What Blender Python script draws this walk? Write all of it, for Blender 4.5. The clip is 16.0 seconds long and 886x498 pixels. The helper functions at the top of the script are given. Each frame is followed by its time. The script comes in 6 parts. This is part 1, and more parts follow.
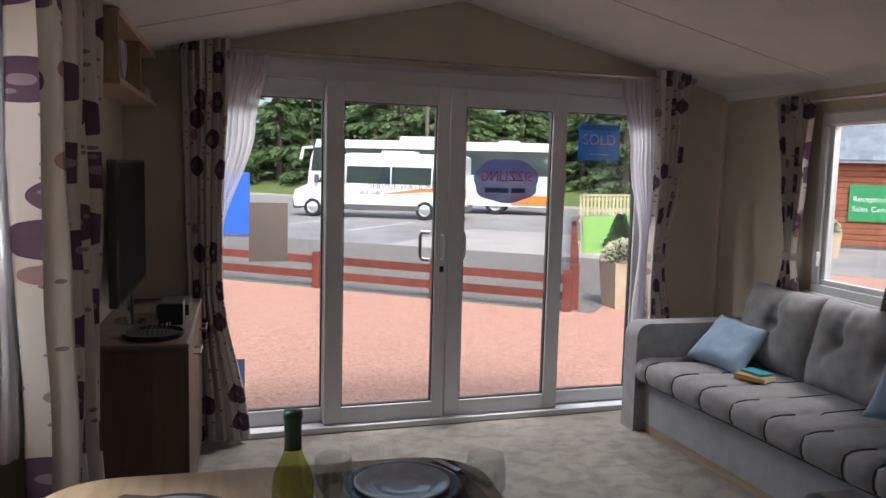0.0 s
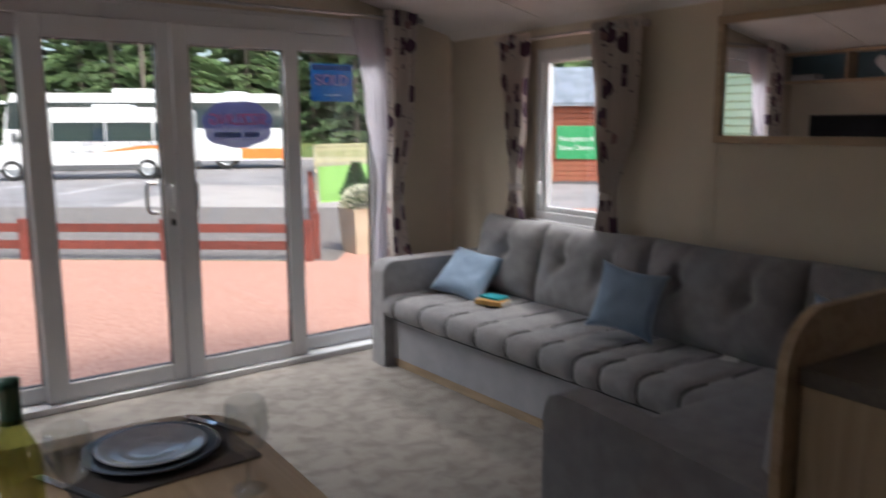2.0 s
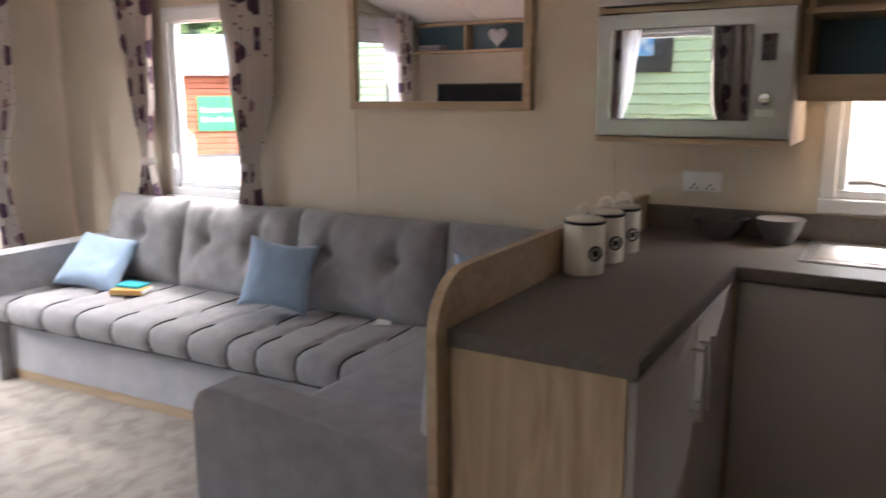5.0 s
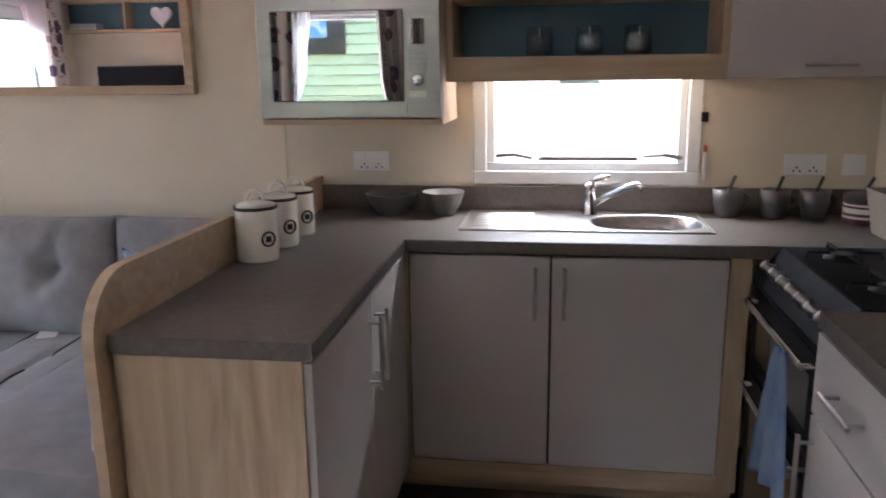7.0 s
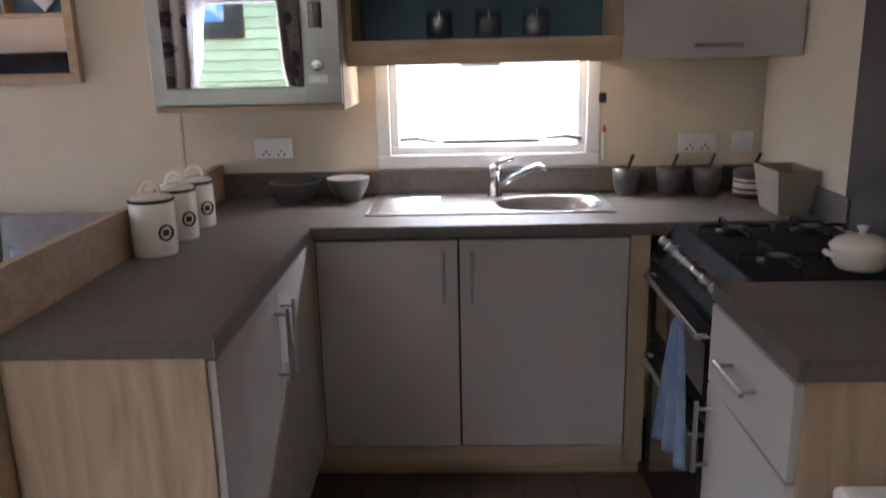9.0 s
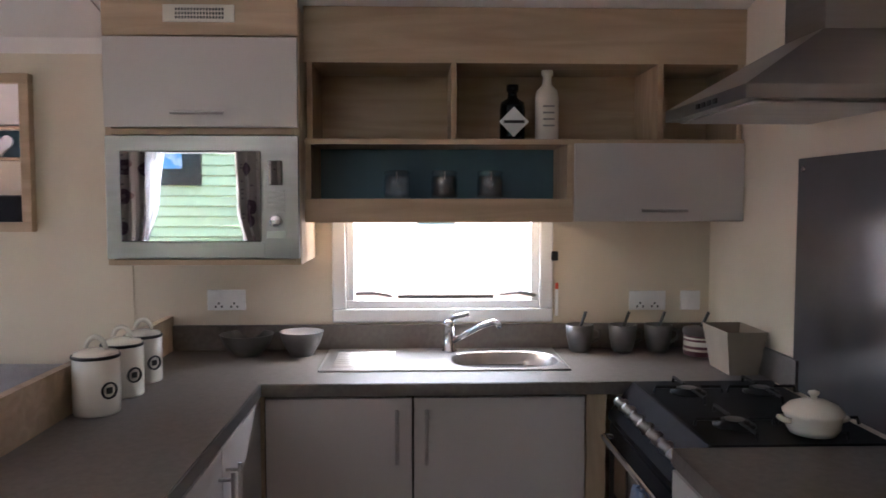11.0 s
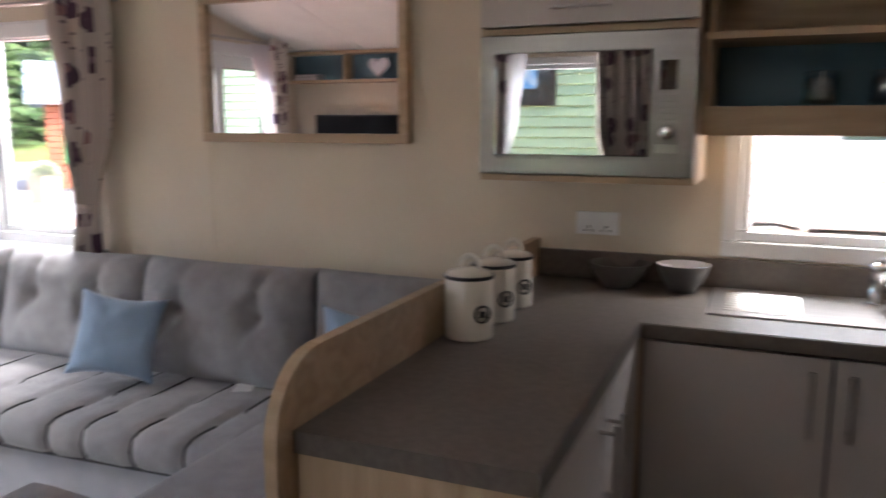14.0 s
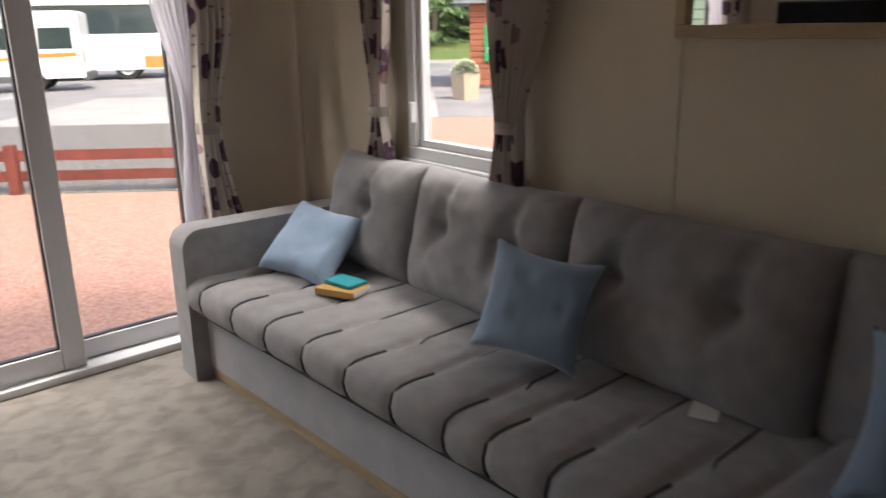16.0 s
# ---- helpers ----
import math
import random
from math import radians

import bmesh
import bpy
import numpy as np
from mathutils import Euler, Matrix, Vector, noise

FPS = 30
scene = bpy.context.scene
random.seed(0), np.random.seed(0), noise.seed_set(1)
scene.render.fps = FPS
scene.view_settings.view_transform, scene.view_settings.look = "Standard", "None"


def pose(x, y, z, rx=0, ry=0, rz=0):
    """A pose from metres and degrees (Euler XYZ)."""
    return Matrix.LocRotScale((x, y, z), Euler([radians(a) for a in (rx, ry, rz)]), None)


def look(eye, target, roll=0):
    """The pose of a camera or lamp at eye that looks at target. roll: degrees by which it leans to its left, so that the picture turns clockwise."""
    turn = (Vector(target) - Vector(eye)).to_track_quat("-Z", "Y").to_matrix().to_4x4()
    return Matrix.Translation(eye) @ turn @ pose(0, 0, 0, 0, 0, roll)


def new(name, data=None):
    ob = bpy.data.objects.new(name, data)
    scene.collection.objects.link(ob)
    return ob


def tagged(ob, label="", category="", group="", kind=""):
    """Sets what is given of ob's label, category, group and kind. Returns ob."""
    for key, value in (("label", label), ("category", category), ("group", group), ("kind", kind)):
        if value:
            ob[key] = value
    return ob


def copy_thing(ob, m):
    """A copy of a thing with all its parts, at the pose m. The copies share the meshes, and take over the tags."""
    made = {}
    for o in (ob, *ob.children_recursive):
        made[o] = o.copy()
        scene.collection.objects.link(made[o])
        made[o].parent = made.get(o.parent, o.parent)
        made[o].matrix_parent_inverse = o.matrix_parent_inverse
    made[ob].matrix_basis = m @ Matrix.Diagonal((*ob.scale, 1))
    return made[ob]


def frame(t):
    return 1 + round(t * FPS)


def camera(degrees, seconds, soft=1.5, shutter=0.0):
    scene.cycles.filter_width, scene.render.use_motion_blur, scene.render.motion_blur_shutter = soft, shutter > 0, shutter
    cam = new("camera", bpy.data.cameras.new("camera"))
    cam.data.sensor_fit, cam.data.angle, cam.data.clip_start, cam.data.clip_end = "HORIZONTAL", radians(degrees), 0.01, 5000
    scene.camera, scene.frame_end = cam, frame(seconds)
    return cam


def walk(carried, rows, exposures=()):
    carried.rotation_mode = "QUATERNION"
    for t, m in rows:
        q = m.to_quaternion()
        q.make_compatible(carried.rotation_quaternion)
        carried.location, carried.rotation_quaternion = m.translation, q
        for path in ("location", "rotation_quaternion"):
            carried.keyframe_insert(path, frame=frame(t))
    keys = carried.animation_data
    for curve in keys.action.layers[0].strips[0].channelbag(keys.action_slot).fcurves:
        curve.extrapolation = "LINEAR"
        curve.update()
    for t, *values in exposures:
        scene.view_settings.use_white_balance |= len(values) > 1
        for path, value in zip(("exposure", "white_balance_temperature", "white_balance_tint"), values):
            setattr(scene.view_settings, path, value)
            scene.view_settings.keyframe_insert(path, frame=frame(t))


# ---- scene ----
cam = camera(59.3, 16.0, shutter=0.5)
PATH = [
    (0, (-1.559, -0.577, 1.496), (-1.058, 1.348, 1.292), 1.5),
    (0.5, (-1.555, -0.559, 1.479), (-1.026, 1.358, 1.267), 1.6),
    (1, (-1.576, -0.515, 1.474), (-0.893, 1.353, 1.257), 1.1),
    (1.5, (-1.594, -0.499, 1.462), (-0.701, 1.275, 1.228), 1.0),
    (2, (-1.552, -0.502, 1.437), (-0.452, 1.138, 1.119), -0.2),
    (2.2, (-1.534, -0.511, 1.426), (-0.368, 1.073, 1.063), -0.5),
    (2.5, (-1.514, -0.514, 1.44), (-0.348, 1.068, 1.067), -0.7),
    (3, (-1.449, -0.523, 1.423), (-0.304, 1.073, 1.047), -0.1),
    (3.5, (-1.429, -0.47, 1.415), (-0.182, 1.045, 1.03), -0.8),
    (4, (-1.424, -0.413, 1.41), (-0.007, 0.938, 1.004), -1.0),
    (4.5, (-1.416, -0.396, 1.409), (0.138, 0.789, 0.988), -0.2),
    (5, (-1.404, -0.407, 1.415), (0.28, 0.597, 1.022), -0.3),
    (5.2, (-1.389, -0.399, 1.413), (0.352, 0.511, 1.04), 0.2),
    (7.3, (-1.366, -0.471, 1.418), (0.564, -0.258, 0.938), -1.0),
    (7.5, (-1.361, -0.47, 1.413), (0.568, -0.304, 0.91), -1.1),
    (8, (-1.352, -0.476, 1.41), (0.569, -0.405, 0.857), -1.2),
    (8.5, (-1.356, -0.473, 1.411), (0.551, -0.404, 0.812), -1.5),
    (9, (-1.36, -0.481, 1.419), (0.579, -0.42, 0.932), -1.3),
    (9.5, (-1.369, -0.477, 1.429), (0.601, -0.427, 1.091), -0.6),
    (10, (-1.372, -0.476, 1.443), (0.616, -0.433, 1.229), -0.5),
    (10.2, (-1.369, -0.475, 1.449), (0.623, -0.424, 1.276), -0.4),
    (12.3, (-1.332, -0.452, 1.459), (0.651, -0.694, 1.361), 0.3),
    (12.5, (-1.35, -0.49, 1.445), (0.636, -0.7, 1.345), 0.2),
    (13, (-1.345, -0.397, 1.421), (0.644, -0.488, 1.236), 0.7),
    (13.5, (-1.254, -0.292, 1.376), (0.703, 0.01, 1.091), 1.0),
    (14, (-1.038, -0.282, 1.411), (0.785, 0.478, 1.097), 0.1),
    (14.5, (-0.854, -0.169, 1.399), (0.76, 0.932, 0.97), 0.7),
    (15, (-0.702, 0.03, 1.417), (0.759, 1.285, 0.879), -0.5),
    (16, (-0.363, 0.493, 1.394), (0.83, 1.999, 0.839), -1.1),
]
EXPOSURES = [(0, 1.3, 6350, 10), (1.5, 1.45, 6350, 10), (3.0, 1.5, 6400, 11), (3.6, 1.7, 6400, 13), (4.3, 2.55, 6400, 14), (5.0, 3.15, 6450, 12), (7.4, 3.72, 5800, 13), (10.2, 3.65, 5800, 13), (12.5, 3.62, 5700, 13), (13.2, 3.45, 5900, 12), (14.0, 3.2, 6250, 13), (14.5, 3.3, 6700, 12), (15.2, 2.65, 7000, 11), (15.6, 2.2, 7000, 11), (16.0, 1.7, 6900, 11)]
walk(cam, [(t, look(eye, target, roll)) for t, eye, target, roll in PATH], EXPOSURES)

# ---------------- light ----------------
SUN_EL, SUN_ROT = radians(48), radians(180)
world = bpy.data.worlds.new("world")
scene.world = world
world.use_nodes = True
wn = world.node_tree.nodes
sky = wn.new("ShaderNodeTexSky")
sky.sky_type = "NISHITA"
sky.sun_disc = False
sky.sun_elevation, sky.sun_rotation = SUN_EL, SUN_ROT
sky.air_density, sky.dust_density, sky.ozone_density = 1.0, 4.0, 1.0
wn["Background"].inputs["Strength"].default_value = 0.15
world.node_tree.links.new(sky.outputs[0], wn["Background"].inputs["Color"])
sun = new("sun", bpy.data.lights.new("sun", "SUN"))
sun.data.energy, sun.data.angle, sun.data.color = 1.5, radians(12), (1.0, 0.96, 0.9)
sun.matrix_world = look((0, 0, 30), (-math.sin(SUN_ROT) * math.cos(SUN_EL), -math.cos(SUN_ROT) * math.cos(SUN_EL), 30 - math.sin(SUN_EL)))



def opening_fill(at, to, wide, high, watts):
    """An added area lamp outside an opening, out of view above or below it, standing in for daylight and aimed inwards.
    """
    d = new("opening_fill", bpy.data.lights.new("opening_fill", "AREA"))
    d.data.shape, d.data.size, d.data.size_y, d.data.energy = "RECTANGLE", wide, high, watts
    d.data.color = (1.0, 0.97, 0.93)
    d.matrix_world = look(at, to)


opening_fill((-0.37, 4.45, 2.55), (-0.2, 2.2, 0.6), 2.6, 0.8, 66)
opening_fill((-2.60, 1.72, 2.35), (-0.4, -0.5, 0.6), 0.46, 0.7, 28)
# this lamp and the next sit below the sill and brighten from underneath
opening_fill((-2.60, 1.72, 0.45), (0.4, -0.8, 1.7), 0.46, 0.5, 36)
opening_fill((1.80, -0.56, 0.80), (0.5, -0.56, 2.2), 0.7, 0.2, 6)
opening_fill((1.86, -0.56, 1.72), (0.9, -0.56, 0.9), 0.7, 0.34, 5.5)
opening_fill((1.95, 2.73, 2.20), (0.9, 2.6, 0.6), 0.6, 0.4, 14)

# ---------------- materials ----------------
def mat(name, a, b=None, rough=0.6, metal=0.0, scale=(8, 8, 8), bump=0.0, bscale=150, detail=6, distort=0.0, jitter=0.0, lo=0.35, hi=0.65, **extra):
    """Two colours mixed by a noise of the given scale, fine relief, and a shift of brightness from object to object."""
    m = bpy.data.materials.new(name)
    m.use_nodes = True
    n, l = m.node_tree.nodes, m.node_tree.links
    p = n["Principled BSDF"]
    p.inputs["Roughness"].default_value = rough
    p.inputs["Metallic"].default_value = metal
    for key, value in extra.items():
        p.inputs[key.replace("_", " ")].default_value = value
    b = b or tuple(c * 0.88 for c in a)
    co = n.new("ShaderNodeTexCoord")
    mp = n.new("ShaderNodeMapping")
    mp.inputs["Scale"].default_value = scale
    l.new(co.outputs["Object"], mp.inputs["Vector"])
    tex = n.new("ShaderNodeTexNoise")
    tex.inputs["Scale"].default_value = 1.0
    tex.inputs["Detail"].default_value = detail
    tex.inputs["Distortion"].default_value = distort
    l.new(mp.outputs[0], tex.inputs["Vector"])
    ramp = n.new("ShaderNodeValToRGB")
    ramp.color_ramp.elements[0].position, ramp.color_ramp.elements[1].position = lo, hi
    ramp.color_ramp.elements[0].color, ramp.color_ramp.elements[1].color = (*a, 1), (*b, 1)
    l.new(tex.outputs["Fac"], ramp.inputs["Fac"])
    out = ramp.outputs["Color"]
    if jitter:
        info = n.new("ShaderNodeObjectInfo")
        rng = n.new("ShaderNodeMapRange")
        rng.inputs["To Min"].default_value, rng.inputs["To Max"].default_value = 1 - jitter, 1 + jitter
        l.new(info.outputs["Random"], rng.inputs["Value"])
        hsv = n.new("ShaderNodeHueSaturation")
        l.new(rng.outputs[0], hsv.inputs["Value"])
        l.new(out, hsv.inputs["Color"])
        out = hsv.outputs["Color"]
    l.new(out, p.inputs["Base Color"])
    if bump:
        fine = n.new("ShaderNodeTexNoise")
        fine.inputs["Scale"].default_value = bscale
        fine.inputs["Detail"].default_value = 4
        l.new(co.outputs["Object"], fine.inputs["Vector"])
        bp = n.new("ShaderNodeBump")
        bp.inputs["Strength"].default_value = bump
        bp.inputs["Distance"].default_value = 0.01
        l.new(fine.outputs["Fac"], bp.inputs["Height"])
        l.new(bp.outputs[0], p.inputs["Normal"])
    return m


def pane_glass(name, gloss=0.06, tint=(1, 1, 1)):
    m = bpy.data.materials.new(name)
    m.use_nodes = True
    n, l = m.node_tree.nodes, m.node_tree.links
    n.remove(n["Principled BSDF"])
    tr, gl, mx = n.new("ShaderNodeBsdfTransparent"), n.new("ShaderNodeBsdfGlossy"), n.new("ShaderNodeMixShader")
    tr.inputs["Color"].default_value = (*tint, 1)
    gl.inputs["Roughness"].default_value = 0.02
    mx.inputs[0].default_value = gloss
    l.new(tr.outputs[0], mx.inputs[1]), l.new(gl.outputs[0], mx.inputs[2])
    l.new(mx.outputs[0], n["Material Output"].inputs["Surface"])
    return m


def cloth(name, base, see=0.0, lit=0.35, pattern=False):
    """Woven cloth that lets some light through; see: share of open weave. pattern: flower discs and sprigs by the cloth's own UV in metres."""
    m = bpy.data.materials.new(name)
    m.use_nodes = True
    n, l = m.node_tree.nodes, m.node_tree.links
    n.remove(n["Principled BSDF"])
    df, tl, mx = n.new("ShaderNodeBsdfDiffuse"), n.new("ShaderNodeBsdfTranslucent"), n.new("ShaderNodeMixShader")
    mx.inputs[0].default_value = lit
    l.new(df.outputs[0], mx.inputs[1]), l.new(tl.outputs[0], mx.inputs[2])
    out = mx.outputs[0]
    if see:
        op, m2 = n.new("ShaderNodeBsdfTransparent"), n.new("ShaderNodeMixShader")
        m2.inputs[0].default_value = see
        l.new(out, m2.inputs[1]), l.new(op.outputs[0], m2.inputs[2])
        out = m2.outputs[0]
    l.new(out, n["Material Output"].inputs["Surface"])
    rgb = n.new("ShaderNodeRGB")
    rgb.outputs[0].default_value = (*base, 1)
    col = rgb.outputs[0]
    if pattern:
        uv = n.new("ShaderNodeUVMap")
        for size, radius, dot, share in ((5.0, 0.27, (0.12, 0.075, 0.11), 0.9), (5.0, 0.07, (0.30, 0.22, 0.26), 0.9), (7.0, 0.19, (0.34, 0.22, 0.22), 0.22), (34.0, 0.22, (0.25, 0.21, 0.22), 0.16)):
            v = n.new("ShaderNodeTexVoronoi")
            v.voronoi_dimensions = "2D"
            v.inputs["Scale"].default_value = size
            v.inputs["Randomness"].default_value = 0.6
            l.new(uv.outputs[0], v.inputs["Vector"])
            near = n.new("ShaderNodeMath")
            near.operation = "LESS_THAN"
            near.inputs[1].default_value = radius
            l.new(v.outputs["Distance"], near.inputs[0])
            pick = n.new("ShaderNodeSeparateColor")
            l.new(v.outputs["Color"], pick.inputs[0])
            some = n.new("ShaderNodeMath")
            some.operation = "LESS_THAN"
            some.inputs[1].default_value = share
            l.new(pick.outputs[0], some.inputs[0])
            both = n.new("ShaderNodeMath")
            both.operation = "MULTIPLY"
            l.new(near.outputs[0], both.inputs[0]), l.new(some.outputs[0], both.inputs[1])
            mixc = n.new("ShaderNodeMixRGB")
            l.new(both.outputs[0], mixc.inputs[0])
            l.new(col, mixc.inputs[1])
            mixc.inputs[2].default_value = (*dot, 1)
            col = mixc.outputs[0]
    l.new(col, df.inputs["Color"]), l.new(col, tl.inputs["Color"])
    return m


WALL = mat("cream_wall_board", (0.62, 0.55, 0.44), (0.58, 0.51, 0.41), 0.65, scale=(3, 3, 3), bump=0.06, bscale=220)
CEIL = mat("white_ceiling_board", (0.74, 0.71, 0.68), (0.70, 0.67, 0.64), 0.6, scale=(4, 4, 4), bump=0.05, bscale=160)
CARPET = mat("mottled_carpet", (0.285, 0.25, 0.22), (0.385, 0.345, 0.31), 0.95, scale=(9, 11, 9), detail=11, distort=0.4, lo=0.36, hi=0.58, bump=0.8, bscale=420)
PLANK = mat("dark_oak_vinyl", (0.12, 0.085, 0.065), (0.155, 0.112, 0.086), 0.45, scale=(2, 22, 2), jitter=0.04, bump=0.05)
OAK = mat("pale_oak_upright", (0.50, 0.385, 0.26), (0.33, 0.235, 0.15), 0.5, scale=(7, 7, 0.75), detail=7, distort=5.5, lo=0.3, hi=0.75, bump=0.03, bscale=300)
OAK_H = mat("pale_oak_level", (0.48, 0.36, 0.24), (0.34, 0.245, 0.155), 0.5, scale=(16, 1.3, 16), detail=8, distort=1.6, lo=0.3, hi=0.75, bump=0.03, bscale=300)
WALNUT = mat("dark_stained_wood", (0.13, 0.085, 0.06), (0.09, 0.058, 0.042), 0.5, scale=(16, 16, 1.5), detail=8, distort=1.2)
DOOR = mat("light_grey_cabinet_front", (0.47, 0.44, 0.42), (0.45, 0.42, 0.40), 0.38, scale=(2, 2, 2), bump=0.02, bscale=260)
TOP = mat("dark_grey_worktop", (0.105, 0.09, 0.08), (0.135, 0.118, 0.105), 0.42, scale=(60, 60, 60), bump=0.05, bscale=500)
UPVC = mat("white_upvc", (0.72, 0.73, 0.75), (0.68, 0.69, 0.71), 0.3, scale=(3, 3, 3))
SOFA = mat("grey_woven_upholstery", (0.30, 0.29, 0.30), (0.235, 0.228, 0.235), 0.9, scale=(14, 14, 14), bump=0.35, bscale=700, Sheen_Weight=0.3)
SOFA_B = mat("pale_grey_base_cloth", (0.42, 0.42, 0.45), (0.36, 0.36, 0.39), 0.9, scale=(10, 10, 10), bump=0.3, bscale=700, Sheen_Weight=0.2)
PIPING = mat("dark_piping", (0.05, 0.05, 0.055), rough=0.8)
BLUE = mat("powder_blue_cushion_cloth", (0.30, 0.42, 0.58), (0.26, 0.37, 0.52), 0.75, scale=(9, 9, 9), bump=0.2, bscale=800, Sheen_Weight=0.4)
PALE = mat("silver_grey_cushion_cloth", (0.48, 0.48, 0.51), rough=0.8, bump=0.2, bscale=800)
STEEL = mat("brushed_steel", (0.50, 0.48, 0.47), (0.40, 0.385, 0.375), 0.3, 1.0, scale=(90, 4, 4), bump=0.02, bscale=200)
STEEL_D = mat("dull_steel", (0.30, 0.285, 0.28), (0.275, 0.26, 0.255), 0.34, 1.0, scale=(3, 3, 60))
CHROME = mat("chrome", (0.8, 0.8, 0.82), rough=0.1, metal=1.0)
BLACK = mat("black_enamel", (0.010, 0.010, 0.012), (0.016, 0.016, 0.018), 0.28, scale=(5, 5, 5), IOR=1.3, Specular_IOR_Level=0.03)
IRON = mat("black_cast_iron", (0.015, 0.015, 0.015), rough=0.4, bump=0.1, Specular_IOR_Level=0.2)
DARKGLASS = mat("black_glass", (0.012, 0.012, 0.014), rough=0.015, IOR=3.2)
GREYGLASS = mat("grey_glass_splashback", (0.085, 0.083, 0.088), rough=0.16)
CREAM = mat("cream_glaze", (0.70, 0.66, 0.58), (0.66, 0.62, 0.54), 0.22, scale=(12, 12, 12))
GREY_CROCK = mat("grey_glaze", (0.115, 0.11, 0.108), (0.09, 0.087, 0.085), 0.35, scale=(20, 20, 20))
WHITE_CROCK = mat("white_glaze", (0.60, 0.61, 0.65), rough=0.15)
PLATE = mat("pale_blue_grey_glaze", (0.36, 0.37, 0.41), (0.31, 0.32, 0.36), 0.12, scale=(30, 30, 30))
SLATE_CROCK = mat("slate_grey_glaze", (0.075, 0.085, 0.105), rough=0.22)
TEAL = mat("blue_back_panel", (0.11, 0.205, 0.26), (0.10, 0.19, 0.24), 0.55)
WHITE = mat("white_plastic", (0.76, 0.76, 0.77), rough=0.4)
RED = mat("red_plastic", (0.55, 0.06, 0.03), rough=0.4)
DARK = mat("dark_plastic_and_gap_shade", (0.025, 0.025, 0.028), rough=0.4)
MAROON = mat("maroon_tin_print", (0.075, 0.016, 0.03), (0.13, 0.05, 0.06), 0.4, scale=(60, 60, 18), lo=0.48, hi=0.52)
TEATOWEL = mat("blue_tea_towel", (0.13, 0.20, 0.34), (0.20, 0.27, 0.38), 0.9, scale=(18, 18, 18), bump=0.2)
SACK = mat("kraft_card", (0.30, 0.25, 0.20), rough=0.8)
FOIL = mat("green_foil", (0.015, 0.085, 0.06), rough=0.35)
GIN = mat("black_bottle_glass", (0.01, 0.011, 0.011), rough=0.1)
MIRROR = mat("silver_mirror", (0.9, 0.9, 0.9), (0.9, 0.9, 0.9), 0.005, 1.0)
PANE = pane_glass("window_glass", 0.04, (0.86, 0.88, 0.88))
CLEAR = pane_glass("clear_glass", 0.10, (0.93, 0.94, 0.94))
JARGLASS = pane_glass("thick_jar_glass", 0.10, (0.80, 0.82, 0.84))
WINE = pane_glass("wine_bottle_glass", 0.10, (0.66, 0.68, 0.34))
WINE_D = pane_glass("olive_bottle_glass", 0.10, (0.36, 0.37, 0.14))
CURTAIN = cloth("flower_print_curtain", (0.60, 0.54, 0.50), lit=0.05, pattern=True)
# copy of CURTAIN that passes no light, to keep the dining curtains in shade
CURTAIN_SHADED = cloth("shaded_flower_print_curtain", (0.60, 0.54, 0.50), lit=0.0, pattern=True)
TIE = mat("plain_curtain_cloth", (0.40, 0.35, 0.32), rough=0.9, bump=0.2)
SHEER = cloth("white_voile", (0.80, 0.78, 0.83), see=0.25, lit=0.55)
LINEN = mat("brown_napkin_linen", (0.085, 0.07, 0.065), rough=0.9, bump=0.2)
PAPER = mat("white_paper", (0.78, 0.78, 0.76), rough=0.7)
PAPER_B = cloth("paper_back_print", (0.50, 0.44, 0.40), see=0.1, lit=0.75)
BOOK_O = mat("ochre_book_cover", (0.55, 0.32, 0.10), rough=0.5)
BOOK_T = mat("teal_book_cover", (0.02, 0.30, 0.36), rough=0.5)
SIGN_B = cloth("blue_sign_print", (0.012, 0.085, 0.25), see=0.22, lit=0.45)
SIGN_R = cloth("coral_letter_print", (1.0, 0.62, 0.58), lit=0.95)
BUBBLE = cloth("purple_bubble_print", (0.09, 0.095, 0.22), see=0.22, lit=0.5)
BUBBLE_L = cloth("rose_letter_print", (0.95, 0.36, 0.45), lit=0.9)
BLUE_P = cloth("blue_leaflet_print", (0.34, 0.42, 0.60), lit=0.6)
RED_GRAVEL = mat("red_chip_gravel", (0.66, 0.38, 0.29), (0.42, 0.19, 0.135), 0.9, scale=(34, 34, 34), detail=12, lo=0.36, hi=0.66, bump=1.0, bscale=75)
GREY_GRAVEL = mat("grey_gravel", (0.33, 0.295, 0.27), (0.085, 0.072, 0.065), 0.95, scale=(22, 22, 22), detail=12, lo=0.36, hi=0.64, bump=1.0, bscale=50)
TARMAC = mat("worn_pale_tarmac", (0.33, 0.31, 0.31), (0.24, 0.225, 0.225), 0.9, scale=(0.6, 0.6, 0.6), detail=9, bump=0.3, bscale=30)
CONCRETE = mat("pale_concrete", (0.47, 0.43, 0.40), (0.40, 0.36, 0.34), 0.9, scale=(0.9, 0.9, 0.9), detail=9, bump=0.2, bscale=40)
GRASS = mat("rough_grass", (0.10, 0.15, 0.04), (0.16, 0.19, 0.06), 0.95, scale=(2, 2, 2), detail=10, bump=0.9, bscale=20)
LAWN = mat("bright_artificial_lawn", (0.27, 0.50, 0.12), (0.23, 0.44, 0.10), 0.9, scale=(8, 8, 8), bump=0.5, bscale=90)
FENCE = mat("red_stained_timber", (0.20, 0.05, 0.036), (0.14, 0.036, 0.026), 0.7, scale=(8, 8, 8), jitter=0.15, bump=0.2)
PALING = mat("pale_timber", (0.52, 0.44, 0.30), (0.42, 0.35, 0.24), 0.8, scale=(8, 8, 3), jitter=0.12)
